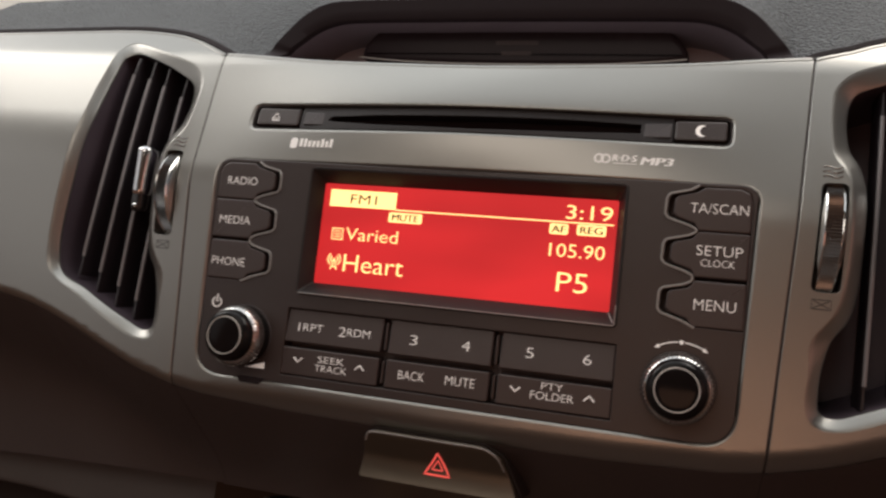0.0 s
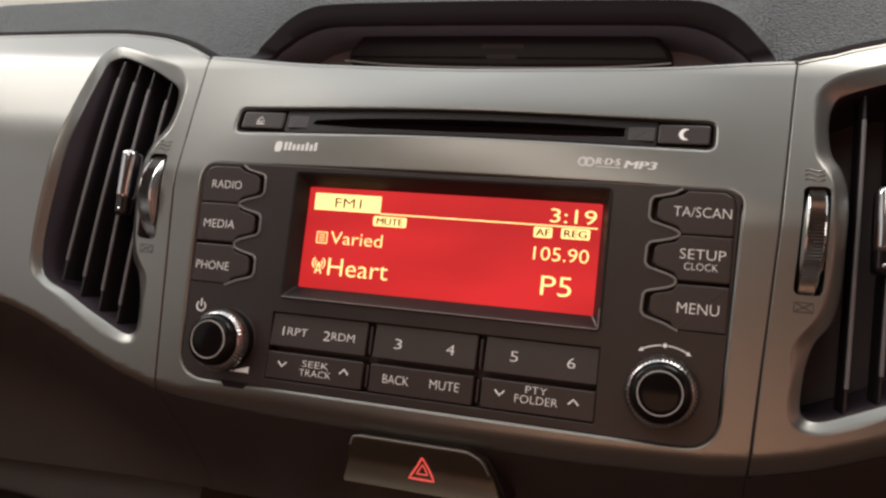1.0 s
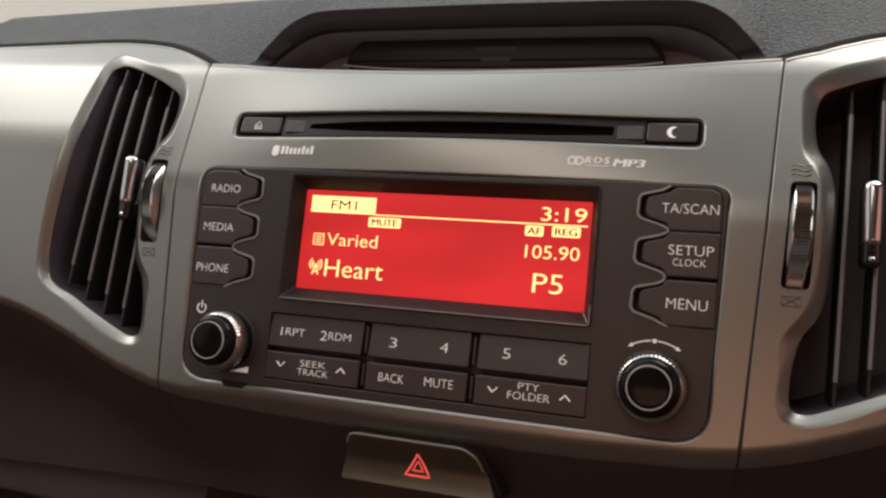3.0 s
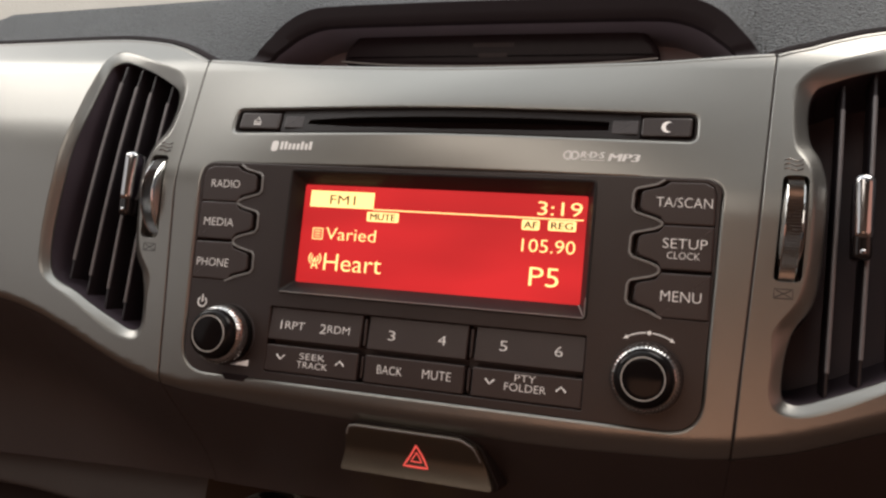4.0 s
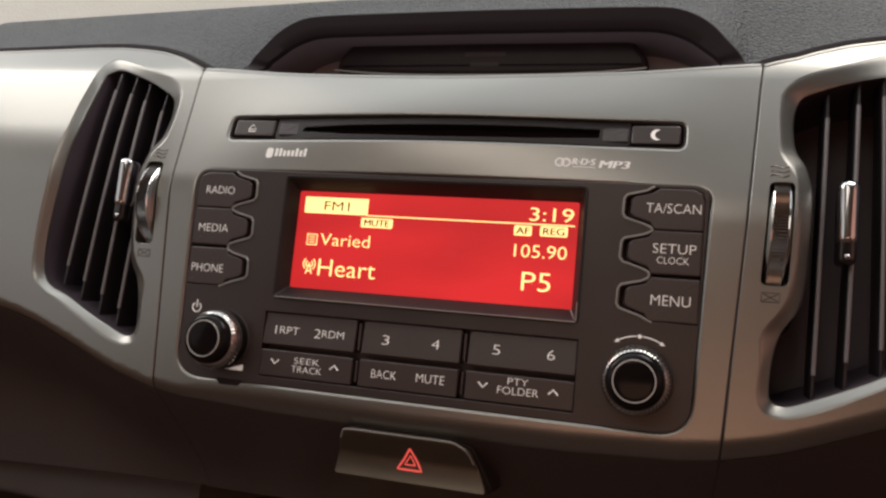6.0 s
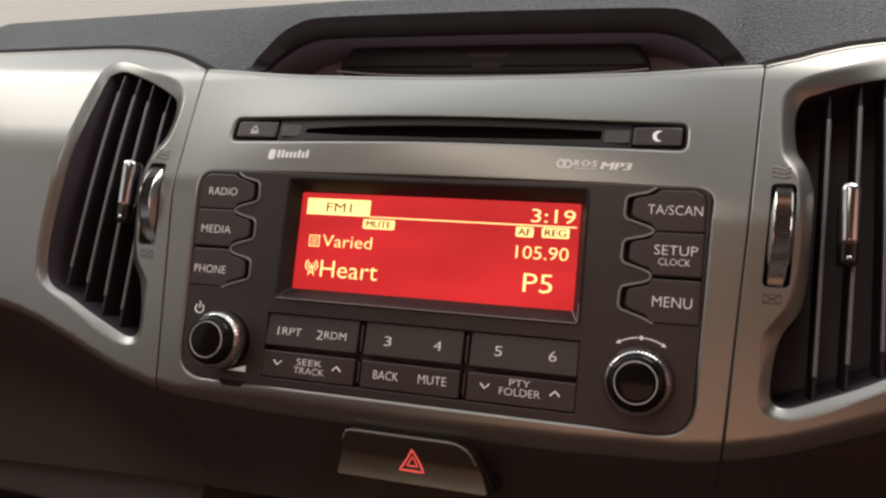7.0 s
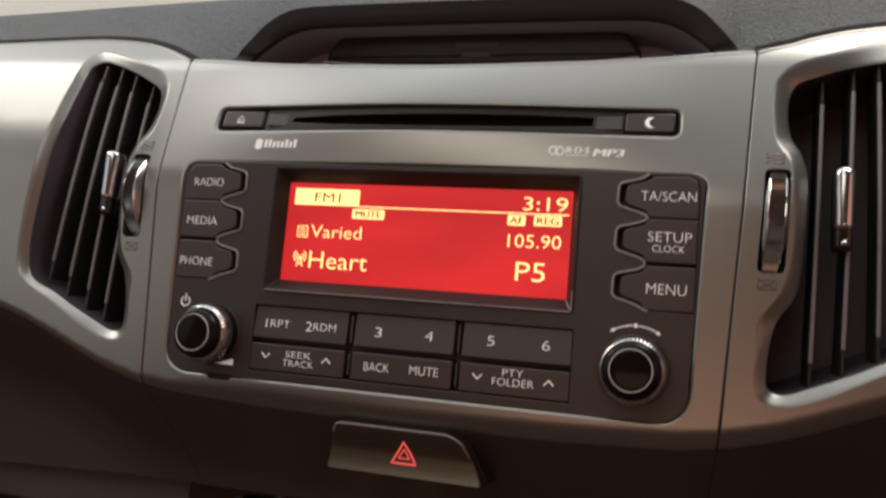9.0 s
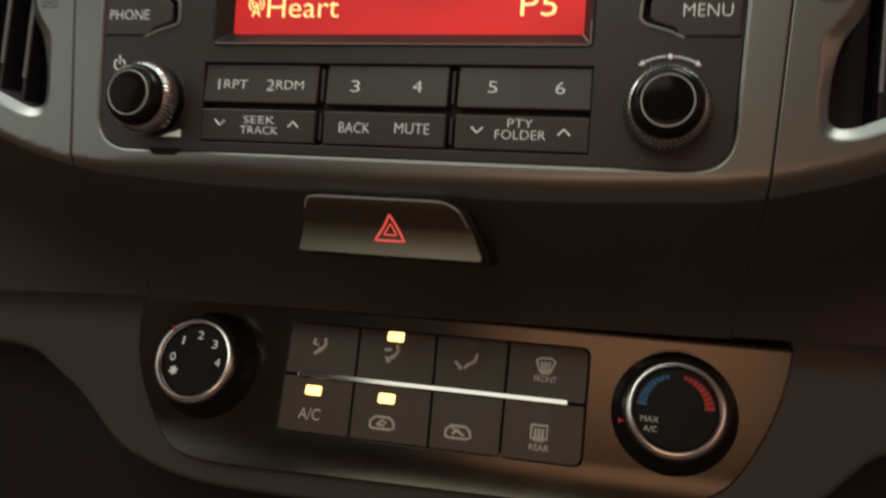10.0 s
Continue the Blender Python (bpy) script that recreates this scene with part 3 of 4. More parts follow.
def pad_surface():
    """Grained upper dash: from the trim's top edge, or from the hood's rim, back to its crest."""
    bm = bmesh.new()
    rows = []
    flank = [(x, None, None) for x in (-345, -310, -280, -250, -225, -205, -190, -175, -160, -150, -140, -132, -126, -122.5)]
    sections = flank + list(ARCH) + [(-x, z, y) for x, z, y in flank[::-1]]
    for x, z, y in sections:
        zc, yc = crest(x)
        row = []
        if z is None:
            z0 = wing_top(x) - 0.5 if abs(x) > 123.5 else 97.7
            y = fascia(x, z0) + 5.5
            z = pad_height(x, y)
            row.append((x, y + 9, z - 9))
        else:
            row.append((x, y, z))
        lift = z - pad_height(x, y)
        for i in range(15):
            u = i / 14
            yy = y + (yc - y) * u
            row.append((x, yy, pad_height(x, yy) + lift * (1 - u) ** 1.6))
        for dy, dz in ((6, 1.6), (16, 2.0), (40, -4), (90, -22)):
            row.append((x, yc + dy, zc + dz))
        rows.append([bm.verts.new(p) for p in row])
    for a, b in zip(rows, rows[1:]):
        bridge(bm, a, b, False)
    bmesh.ops.remove_doubles(bm, verts=bm.verts, dist=1e-4)
    bmesh.ops.recalc_face_normals(bm, faces=bm.faces)
    if sum(f.normal.z * f.calc_area() for f in bm.faces) < 0:
        bmesh.ops.reverse_faces(bm, faces=bm.faces)
    return bm


pad = setting("dashboard_pad", pad_surface(), PAD, "dark grey leather-grained soft dashboard pad above the radio", "dashboard", 85)

# black bead that paints the shaded gap between wing and pad
for side in (-1, 1):
    line = [(side * x, fascia(x, wing_top(side * x)) + 3.8, wing_top(side * x) + 2.0) for x in np.linspace(118.5, 345, 40)]
    setting("shadow_gap_bead", tube(bmesh.new(), line, 2.3, 8), HOOD_BLACK, "black bead in place of the shadow gap between silver trim and pad", "dashboard")

bm = bmesh.new()
rows = []
for i in range(24):
    x = -700 + 1400 * i / 23
    zc, yc = crest(min(abs(x), 345))
    rows.append([bm.verts.new((x, yc + dy, zc + dz)) for dy, dz in ((10, -6), (20, 4.5), (40, 30), (90, 90), (200, 210), (420, 420))])
for a, b in zip(rows, rows[1:]):
    bridge(bm, b, a, False)
setting("dashboard_upper_trim", bm, BEIGE, "pale beige sheet behind the pad's crest, below the windscreen", "dashboard")

hood = thing("display_hood", (0, 60, 95), "black hooded recess with a smoked display above the radio", "display hood")
bm = bmesh.new()
outer = [(x, z, y) for x, z, y in ARCH]


def arch_ring(bm, inset, dy):
    return [bm.verts.new((x * (1 - inset / 128), y + dy, z - inset * max(0.0, (z - 109) / 28))) for x, z, y in outer]


rings = [arch_ring(bm, inset, dy) for inset, dy in ((-0.4, 3.0), (-0.2, -0.2), (0.4, -0.9), (5, -0.6), (9.5, -0.1), (10.1, 0.5), (10.4, 3.0))]
for a, b in zip(rings, rings[1:]):
    bridge(bm, a, b, False)
bmesh.ops.recalc_face_normals(bm, faces=bm.faces)
part("rim", bm, HOOD_BLACK, hood, "black hood rim", 40)
bm = bmesh.new()
rings = [arch_ring(bm, inset, dy) for inset, dy in ((10.4, 3.0), (11, 15), (13, 44))]
for a, b in zip(rings, rings[1:]):
    bridge(bm, a, b, False)
bmesh.ops.recalc_face_normals(bm, faces=bm.faces)
part("inner_wall", bm, HOOD_SHADED, hood, "inside of the hood, its shade put in as darker grey", 60)
bm = bmesh.new()
rows = []
for i in range(25):
    x = -119 + 238 * i / 24
    z = between(TOP, abs(x))
    y0 = fascia(x, z)
    rows.append([bm.verts.new(p) for p in ((x, y0 + 2, z - 5), (x, y0 + 2.4, z - 0.8), (x, y0 + 6, z - 0.2), (x, 40, z + 5.5), (x, 62, 109), (x, 90, 110))])
for a, b in zip(rows, rows[1:]):
    bridge(bm, b, a, False)
bmesh.ops.recalc_face_normals(bm, faces=bm.faces)
part("floor", bm, HOOD_BACK, hood, "black floor of the recess")
bm = bmesh.new()
prism(bm, rounded([(-109, 100), (109, 100), (108, 115), (90, 135), (-90, 135), (-108, 115)], 6), 76, 80, 0.5)
part("back_wall", bm, HOOD_BACK, hood, "dark grey back of the recess")
bm = bmesh.new()
prism(bm, rounded([(-76.5, 113), (-60, 110.4), (0, 109.6), (60, 110.4), (78, 113), (77, 119), (66, 131), (-66, 131), (-76, 119)], [2.5, 9, 9, 9, 2.5, 9, 12, 12, 9], 7), 61, 78, 3.0, seg=6)
lens = part("display", bm, LENS, hood, "smoked gloss display, unlit")
bm = tube(bmesh.new(), [(x, 60.4, 110.4 + 2.9 * (abs(x) / 77) ** 3) for x in np.linspace(-77, 77, 31)], 0.5, 6)
part("lip", bm, RIM, lens, "thin grey line under the display")
for z, w in ((120.8, 20), (115.8, 14)):
    part("faint_writing", flat_mark([rect(1 - w / 2, 1 + w / 2, z - 1.0, z + 1.0, 0.3, 2)], 60.9), FAINT, lens)

# ---- the radio ----
radio = thing("car_radio", (0, 0, -40), "black car radio with a lit red display, buttons and two knobs", "car radio")
TAB_Z = (38.7, 22.4, 5.2)


def wave(side, gap):
    """The wavy edge of a column of three side buttons, from top to bottom."""
    pts = []
    for i, z in enumerate(TAB_Z):
        pts += [(89.2 - gap, z + (7.6 if i else 8.0)), (86.5 - gap, z + 6.3), (79.4 - gap, z + 4.6), (78.5 - gap, z + 3.0), (78.3 - gap, z - 2.6), (79.4 - gap, z - 4.2), (86.5 - gap, z - 6.3), (89.2 - gap, z - 7.6)]
    pts.append((89.5, TAB_Z[-1] - 8.4))
    return mirror(rounded(pts, [0] + [1.6] * (len(pts) - 2) + [0], 3), side)


def side_column(side, gap):
    edge = wave(side, gap)
    outer_x = 106.0
    return edge + [(side * outer_x, TAB_Z[-1] - 8.6), (side * outer_x, 42), (side * (outer_x - 1), 45), (side * (outer_x - 4), 46.6)]


GRID = rect(-66.4, 64.4, -38.9, -11.4, 1.0)
SCREEN_HOLE = rect(-63.5, 63.2, -5.9, 45.7, 2.0)
bm = sheet(FACEPLATE, [SCREEN_HOLE, GRID, side_column(-1, 1.2), side_column(1, 1.2)], lambda x, z: 0.6, 0.5, 9, 10)
part("faceplate", bm, FACE_PLASTIC, radio, "dark plastic radio faceplate")
bm = bmesh.new()
prism(bm, grown(FACEPLATE, 0.9), 7.5, 12, 0.2)
part("backing", bm, DEEP, radio)

bm = bmesh.new()
outer_ring, inner_ring = rect(-63.4, 63.1, -5.8, 45.6, 1.8), rect(-59.0, 59.6, -0.5, 40.4, 0.8)
rings = [ring_of(bm, grown(outer_ring, 0.4), 0.6), ring_of(bm, grown(outer_ring, 0.1), 0.0), ring_of(bm, grown(outer_ring, -0.6), 0.1), ring_of(bm, grown(inner_ring, 0.4), 5.6), ring_of(bm, inner_ring, 6.6)]
for a, b in zip(rings, rings[1:]):
    bridge(bm, b, a)
bmesh.ops.recalc_face_normals(bm, faces=bm.faces)
part("screen_bezel", bm, material("bezel_plastic", (0.026, 0.023, 0.023), 0.42, 0, 0.1, 60, spec=0.2), radio, "bevelled gloss screen surround", 25)
bm = bmesh.new()
prism(bm, rect(-60.5, 61, -2, 42, 0.5), 6.2, 7, 0.05)
# pale beads painted for the highlight on the surround's lower edges
edge_lines = [at_depth([(-62.6, -5.5), (62.2, -5.5)], 0.0), [(59.6, 5.0, -0.8), (62.4, 0.2, -5.2)], [(62.5, 0.1, -5.2), (62.5, 0.1, 2.0)]]
part("edge_highlight", strokes(edge_lines, 0.28), RIM, radio, "edge of the screen surround, its highlight put in as a pale line")
screen = part("screen", bm, LCD, radio, "glowing red display screen")
INK = 6.12


def on_screen(bm, mat=LCD_INK, name="display_text", up=0.0):
    bmesh.ops.translate(bm, verts=bm.verts, vec=(0, -up, 0))
    part(name, bm, mat, screen)


on_screen(flat_mark([rect(-56.3, -27.4, 31.3, 38.2, 0.1, 1)], INK), name="band_box")
on_screen(letters("FM1", -41.5, 34.6, 11.5, 3.9, INK - 0.1), LCD_DARK)
on_screen(flat_mark([rect(-27.4, 58.6, 31.0, 31.5, 0.05, 1)], INK), name="rule")
for text, x0, x1, z in (("MUTE", -29.9, -15.9, 28.3), ("AF", 35.0, 42.0, 28.5), ("REG", 45.3, 56.0, 28.7)):
    on_screen(flat_mark([rect(x0, x1, z - 2.0, z + 2.0, 0.7, 3)], INK), name="tag_box")
    on_screen(heavy(text, (x0 + x1) / 2, z, (x1 - x0) * 0.8, 2.7, INK - 0.12, 0.0, 0.12), LCD_DARK)
on_screen(letters("3:19", 49.3, 35.2, 17.2, 5.3, INK, -0.003))
on_screen(letters("105.90", 46.0, 20.6, 20.6, 5.0, INK, -0.007))
on_screen(letters("P5", 45.3, 8.8, 11.4, 7.2, INK, -0.007))
on_screen(letters("Varied", -36.3, 20.3, 22.4, 5.0, INK, -0.007))
on_screen(letters("Heart", -34.2, 8.5, 25.8, 7.0, INK, -0.007))
bm = bmesh.new()
for k in range(3):
    prism(bm, rect(-52.6, -50.0, 18.7 + k * 1.1, 19.1 + k * 1.1, 0.05, 1), INK - 0.08, INK, 0.01, seg=1)
for lp in (rect(-53.7, -53.3, 17.9, 22.1, 0.05, 1), rect(-49.3, -48.9, 17.9, 22.1, 0.05, 1), rect(-53.7, -48.9, 17.6, 18.0, 0.05, 1), rect(-53.7, -48.9, 22.0, 22.4, 0.05, 1)):
    prism(bm, lp, INK - 0.08, INK, 0.01, seg=1)
on_screen(bm, name="list_sign")
mast = [at_depth([(-51.3, 10), (-52.6, 5.4)], INK), at_depth([(-51.3, 10), (-50.0, 5.4)], INK), at_depth([(-52.2, 6.6), (-50.4, 6.6)], INK)]
for rad in (1.5, 2.7):
    mast += [at_depth(arc(-51.3, 9.6, rad, -50, 50, 8), INK), at_depth(arc(-51.3, 9.6, rad, 130, 230, 8), INK)]
on_screen(strokes(mast, 0.26), name="mast_sign")


def button(loop, front, texts, label, name="button", r=0.7, lean=0.0):
    """One button with its printed legends, its face leaning back by lean. texts: (words, x, z, width, cap height)."""
    foot = min(z for x, z in loop)
    face = lambda x, z: lean * (z - foot)
    bm = bmesh.new()
    prism(bm, loop, front, 8, r, face)
    ob = part(name, bm, BUTTON, radio, label)
    for words, x, z, w, h in texts:
        bm = letters(words, x, z, w, h, front - 0.06, -0.013)
        for v in bm.verts:
            v.co.y += face(v.co.x, v.co.z)
        part("legend", bm, LEGEND, ob, "white printed " + words.lower())
    return ob


# the two columns of shaped side buttons
SIDE_TEXT = {-1: ((("RADIO", -94.5, 38.4, 13.9, 3.3),), (("MEDIA", -95.7, 21.8, 14.4, 3.3),), (("PHONE", -96.2, 4.4, 15.4, 3.4),)),
             1: ((("TA/SCAN", 94.7, 38.7, 19.3, 3.5),), (("SETUP", 95.9, 23.9, 15.2, 3.5), ("CLOCK", 95.6, 19.6, 11.2, 2.5)), (("MENU", 95.7, 5.0, 13.8, 3.7),))}
for side in (-1, 1):
    for i, z in enumerate(TAB_Z):
        top, low = z + 8.1, z - 8.1
        if i == 0:
            loop = [(105.6, low), (105.6, 41.5), (104.6, 44.6), (101.5, 46.2), (89.6, 46.2), (87.2, z + 5.8), (80.6, z + 4.1), (79.5, z + 2.6), (79.3, z - 2.3), (80.5, z - 3.7), (86.6, z - 5.6), (88.2, low)]
        else:
            loop = [(105.6, low), (105.6, top), (88.2, top), (86.6, z + 5.6), (80.6, z + 4.1), (79.5, z + 2.6), (79.3, z - 2.3), (80.5, z - 3.7), (86.6, z - 5.6), (88.2, low)]
        button(rounded(mirror(loop, side), 0.9, 3), 0.3, SIDE_TEXT[side][i], "black shaped side button", "side_button")
    edge = wave(side, 1.6)
    part("groove_edge", tube(bmesh.new(), at_depth(edge, 0.5), 0.5, 6), RIM, radio, "raised edge round the side buttons, its highlight put in as pale colour")

# the two rows of flat buttons
COLS = ((-65.9, -24.7), (-21.6, 19.3), (22.4, 63.9))
ROW_TEXT = {(0, 0): (("1", -60.4, -19.0, 0.5, 3.4), ("RPT", -54.2, -18.9, 8.6, 2.9), ("2", -41.5, -19.1, 2.8, 3.7), ("RDM", -34.6, -18.9, 9.6, 2.9)),
            (0, 1): (("3", -11.7, -18.9, 3.0, 3.7), ("4", 9.1, -18.7, 3.2, 3.7)), (0, 2): (("5", 33.4, -18.4, 2.9, 3.7), ("6", 54.3, -18.4, 2.9, 3.7)),
            (1, 0): (("SEEK", -44.6, -30.8, 11.2, 2.5), ("TRACK", -44.4, -34.2, 13.6, 2.6)), (1, 1): (("BACK", -10.9, -32.4, 10.4, 3.3), ("MUTE", 8.4, -32.2, 11.4, 3.3)),
            (1, 2): (("PTY", 42.8, -29.6, 7.8, 2.5), ("FOLDER", 43.0, -33.1, 15.6, 2.8))}
for row, (low, high) in enumerate(((-25.2, -11.9), (-38.1, -27.3))):
    for col, (x0, x1) in enumerate(COLS):
        ob = button(rect(x0, x1, low, high, 0.8, 3), 0.5, ROW_TEXT[row, col], "flat black radio button", "flat_button", 0.5, 0.0 if row else 0.10)
        if row and col != 1:
            for cx, up in (((x0 + 7.0), -1), ((x1 - 7.6), 1)):
                chevron = [(cx - 1.8, -32.0 - up * 0.9), (cx, -32.0 + up * 0.9), (cx + 1.8, -32.0 - up * 0.9)]
                part("arrow", strokes([at_depth(chevron, 0.45)], 0.33), LEGEND, ob)
for x in (-23.1, 20.9):
    bm = bmesh.new()
    for z0, z1 in ((-36.8, -28.2), (-24.2, -13.4)):
        prism(bm, rect(x - 0.55, x + 0.55, z0, z1, 0.5, 4), 1.4, 6, 0.3)
    part("divider", bm, BUTTON, radio, "narrow bar between the buttons")


def knob(cx, cz):
    """A turned gloss knob: skirt, fluted collar, bright line and dished cap."""
    bm = bmesh.new()
    lathe(bm, [(12.6, -0.2), (12.7, 0.2), (12.7, 4)], cx, cz, 48)
    lathe(bm, [(0, 1.5), (12.4, 1.5), (12.6, -0.2)], cx, cz, 48)
    part("knob_well", bm, DEEP, radio)
    n = 192

    def flute(i, rad, y):
        return (0.2 if i % 4 < 2 else -0.2) if -9.3 < y < -4.3 else 0.0
    bm = bmesh.new()
    lathe(bm, [(7.5, -14.05), (8.3, -13.85), (9.2, -13.2), (9.9, -12.1), (10.3, -10.7), (10.4, -9.4)], cx, cz, 72)
    lathe(bm, [(12.1, -4.4), (12.2, -4.0), (11.7, -1.0), (11.6, 1.5)], cx, cz, 72)
    body = part("knob", bm, KNOB, radio, "gloss black rotary knob with fluted collar", 28)
    bm = bmesh.new()
    lathe(bm, [(10.3, -9.6), (10.6, -9.4), (11.3, -8.4), (11.9, -7.0), (12.3, -5.4), (12.2, -4.2)], cx, cz, n, flute)
    part("collar", bm, COLLAR, body, "bright fluted collar", 28)
    bm = bmesh.new()
    lathe(bm, [(0, -14.5), (3, -14.45), (5.5, -14.3), (6.6, -14.2), (7.0, -14.1)], cx, cz, 56)
    part("cap", bm, CAP, body, "dished gloss cap", 60)
    bm = bmesh.new()
    lathe(bm, [(7.0, -14.0), (7.08, -14.28), (7.36, -14.28), (7.45, -14.0)], cx, cz, 72)
    part("bright_line", bm, PALE, body, "thin bright ring")
    return body


knob(-84.6, -25.3)
knob(85.9, -24.4)
power = [at_depth(arc(-99.0, -12.8, 2.0, 125, 415, 16), 0.5), at_depth([(-99.0, -12.8), (-99.0, -9.6)], 0.5)]
part("power_sign", strokes(power, 0.3), LEGEND, radio, "white power sign")
part("volume_wedge", flat_mark([[(-82.0, -37.4), (-73.4, -37.4), (-73.4, -34.8)]], 0.55), LEGEND, radio, "white volume wedge")
bow = arc(85.9, -24.4, 15.8, 118, 94, 10), arc(85.9, -24.4, 15.8, 86, 62, 10)
bm = strokes([at_depth(b, 0.5) for b in bow], 0.24)
for a, s in ((118, 1), (62, -1)):
    c = arc(85.9, -24.4, 15.8, a, a, 1)[0]
    t = radians(a + 90 * s)
    tip = (c[0] + 1.8 * math.cos(t), c[1] + 1.8 * math.sin(t))
    base = [(c[0] + k * 0.8 * math.cos(radians(a)), c[1] + k * 0.8 * math.sin(radians(a))) for k in (-1, 1)]
    prism(bm, [tip, *base], 0.4, 0.6, 0.02, seg=1)
prism(bm, arc(85.9, -8.6, 0.8, 0, 330, 11), 0.35, 0.6, 0.02, seg=1)
part("tune_bow", bm, LEGEND, radio, "white two-way arrow")

# raised dark piece added to stand in for a notch in the silver edge
bm = bmesh.new()
prism(bm, rounded([(-85.4, -41.2), (-83.2, -43.8), (-74.6, -43.8), (-72.4, -41.2)], 0.5), -0.25, 4, 0.3)
part("notch_cover", bm, HOOD_BLACK, radio, "small black piece in place of a notch in the silver edge")

# disc slot, set into the silver trim
bm = bmesh.new()
outer = rect(-98.8, 97.4, 62.4, 73.8, 3.4)
rings = [ring_of(bm, grown(outer, 0.5), 1.8, fascia), ring_of(bm, outer, 0.7, fascia), ring_of(bm, grown(outer, -0.8), 0.7, fascia), ring_of(bm, grown(outer, -1.3), 2.4, fascia), ring_of(bm, grown(outer, -1.4), 14)]
for a, b in zip(rings, rings[1:]):
    bridge(bm, b, a)
bmesh.ops.recalc_face_normals(bm, faces=bm.faces)


def tilted(mid):
    """A flat face that leans back with the trim at x = mid."""
    low, high = fascia(mid, 64), fascia(mid, 72)
    return lambda x, z: low + (high - low) * (z - 64) / 8


disc = thing("disc_slot", (0, 5, 61.5), "black disc slot with a button at each end", "disc slot")
part("slot_frame", bm, BLACK_TRIM, disc)
bm = bmesh.new()
prism(bm, rect(-98.6, 97.2, 62.4, 73.8, 3), 13.4, 16, 0.1)
part("slot_back", bm, HOOD_BLACK, disc)
mouth = rounded([(-63.0, 66.6), (-40, 65.2), (0, 64.4), (40, 65.0), (65.4, 66.0), (65.4, 70.2), (40, 70.6), (0, 70.4), (-40, 70.0), (-61.4, 69.1)], [0.6, 9, 9, 9, 0.6, 0.6, 9, 9, 9, 0.6], 3)
part("slot_plate", sheet(rect(-75.2, 76.4, 63.5, 72.9, 0.8), [mouth], lambda x, z: fascia(x, z) + 2.0, 0.4, 8, 6), GUIDE, disc, "dark grey plate round the opening")
for x0, x1 in ((-73.6, -64.4), (66.2, 76.0)):
    bm = bmesh.new()
    prism(bm, rect(x0, x1, 65.0, 70.6, 0.5), 1.5, 12, 0.4, tilted((x0 + x1) / 2))
    part("guide", bm, GUIDE_PALE, disc, "paler raised guide")
for x0, x1, kind in ((-96.0, -76.2, "eject"), (77.0, 95.4, "moon")):
    bm = bmesh.new()
    prism(bm, rect(x0, x1, 64.2, 72.2, 1.2), 0.5, 12, 0.9, tilted((x0 + x1) / 2))
    ob = part("end_button", bm, FACE_PLASTIC, disc, "small dark button with a white sign")
    mx = (x0 + x1) / 2 - (1.0 if kind == "eject" else 0)
    if kind == "eject":
        bm = flat_mark([rect(mx - 1.8, mx + 1.8, 65.7, 66.2, 0.05, 1)], 0.98)
        tri = [(mx - 1.7, 66.9), (mx + 1.7, 66.9), (mx, 69.2), (mx - 1.7, 66.9)]
        tube(bm, at_depth(tri, 0.9), 0.22, 5)
    else:
        crescent = arc(mx + 0.4, 67.6, 2.3, 65, 295, 14) + arc(mx + 1.6, 67.6, 1.9, 270, 90, 12)
        bm = flat_mark([crescent], 0.98)
    for v in bm.verts:
        v.co.y += tilted((x0 + x1) / 2)(0, v.co.z + 0.6) - 0.5
        v.co.z += 0.6
    part("sign", bm, LEGEND, ob)

# marks printed on the silver trim


def printed(name, bm):
    """A mark laid on the rolled panel."""
    for v in bm.verts:
        v.co.y += fascia(v.co.x, v.co.z)
    part(name, bm, PRINT, fascia_thing, "white print")


badge = [rect(-76.4, -73.0, 53.7, 58.5, 1.5, 4)] + [rect(-72.0 + k * 2.0, -70.6 + k * 2.0, 54.5, 57.3 + (0.9 if k in (0, 1, 5, 7) else 0), 0.3, 2) for k in range(8)]
for loop in badge:
    printed("badge_bar", flat_mark([loop], -0.1))
ring = lambda x: [arc(x, 55.2, 1.9, a, a + 44, 3) + arc(x, 55.2, 1.1, a + 44, a, 3) for a in range(0, 360, 45)]
printed("ovals", flat_mark(ring(51.4) + ring(53.8), -0.1))
printed("letters", heavy("R\u00b7D\u00b7S", 60.6, 55.7, 8.8, 2.6, -0.2, 0.15))
printed("letters", heavy("MP3", 72.2, 55.0, 11.4, 3.0, -0.2, 0.25, 0.3))
printed("underline", flat_mark([rect(56.4, 65.0, 53.4, 53.75, 0.1, 1)], -0.1))

# ---- hazard switch ----
hazard = thing("hazard_switch", (2, 10, -73), "dark hazard switch with a lit red triangle", "switch")
HAZ = rounded([(-28.4, -72.6), (-26.9, -58), (-23.6, -54.9), (19.0, -54.9), (26.0, -57.8), (33.0, -72.6)], [0.8, 3, 3, 4, 4, 0.8], 4)


def scoop(x, z):
    """The switch's face: hollowed below its upper rim, its lower lip curling out."""
    d = -55 - z
    return 0.8 + 1.4 * (1 - math.cos(math.pi * min(max(d, 0) / 10, 1))) - 2.4 * (max(0, d - 9) / 8.6) ** 1.6 + 0.16 * d


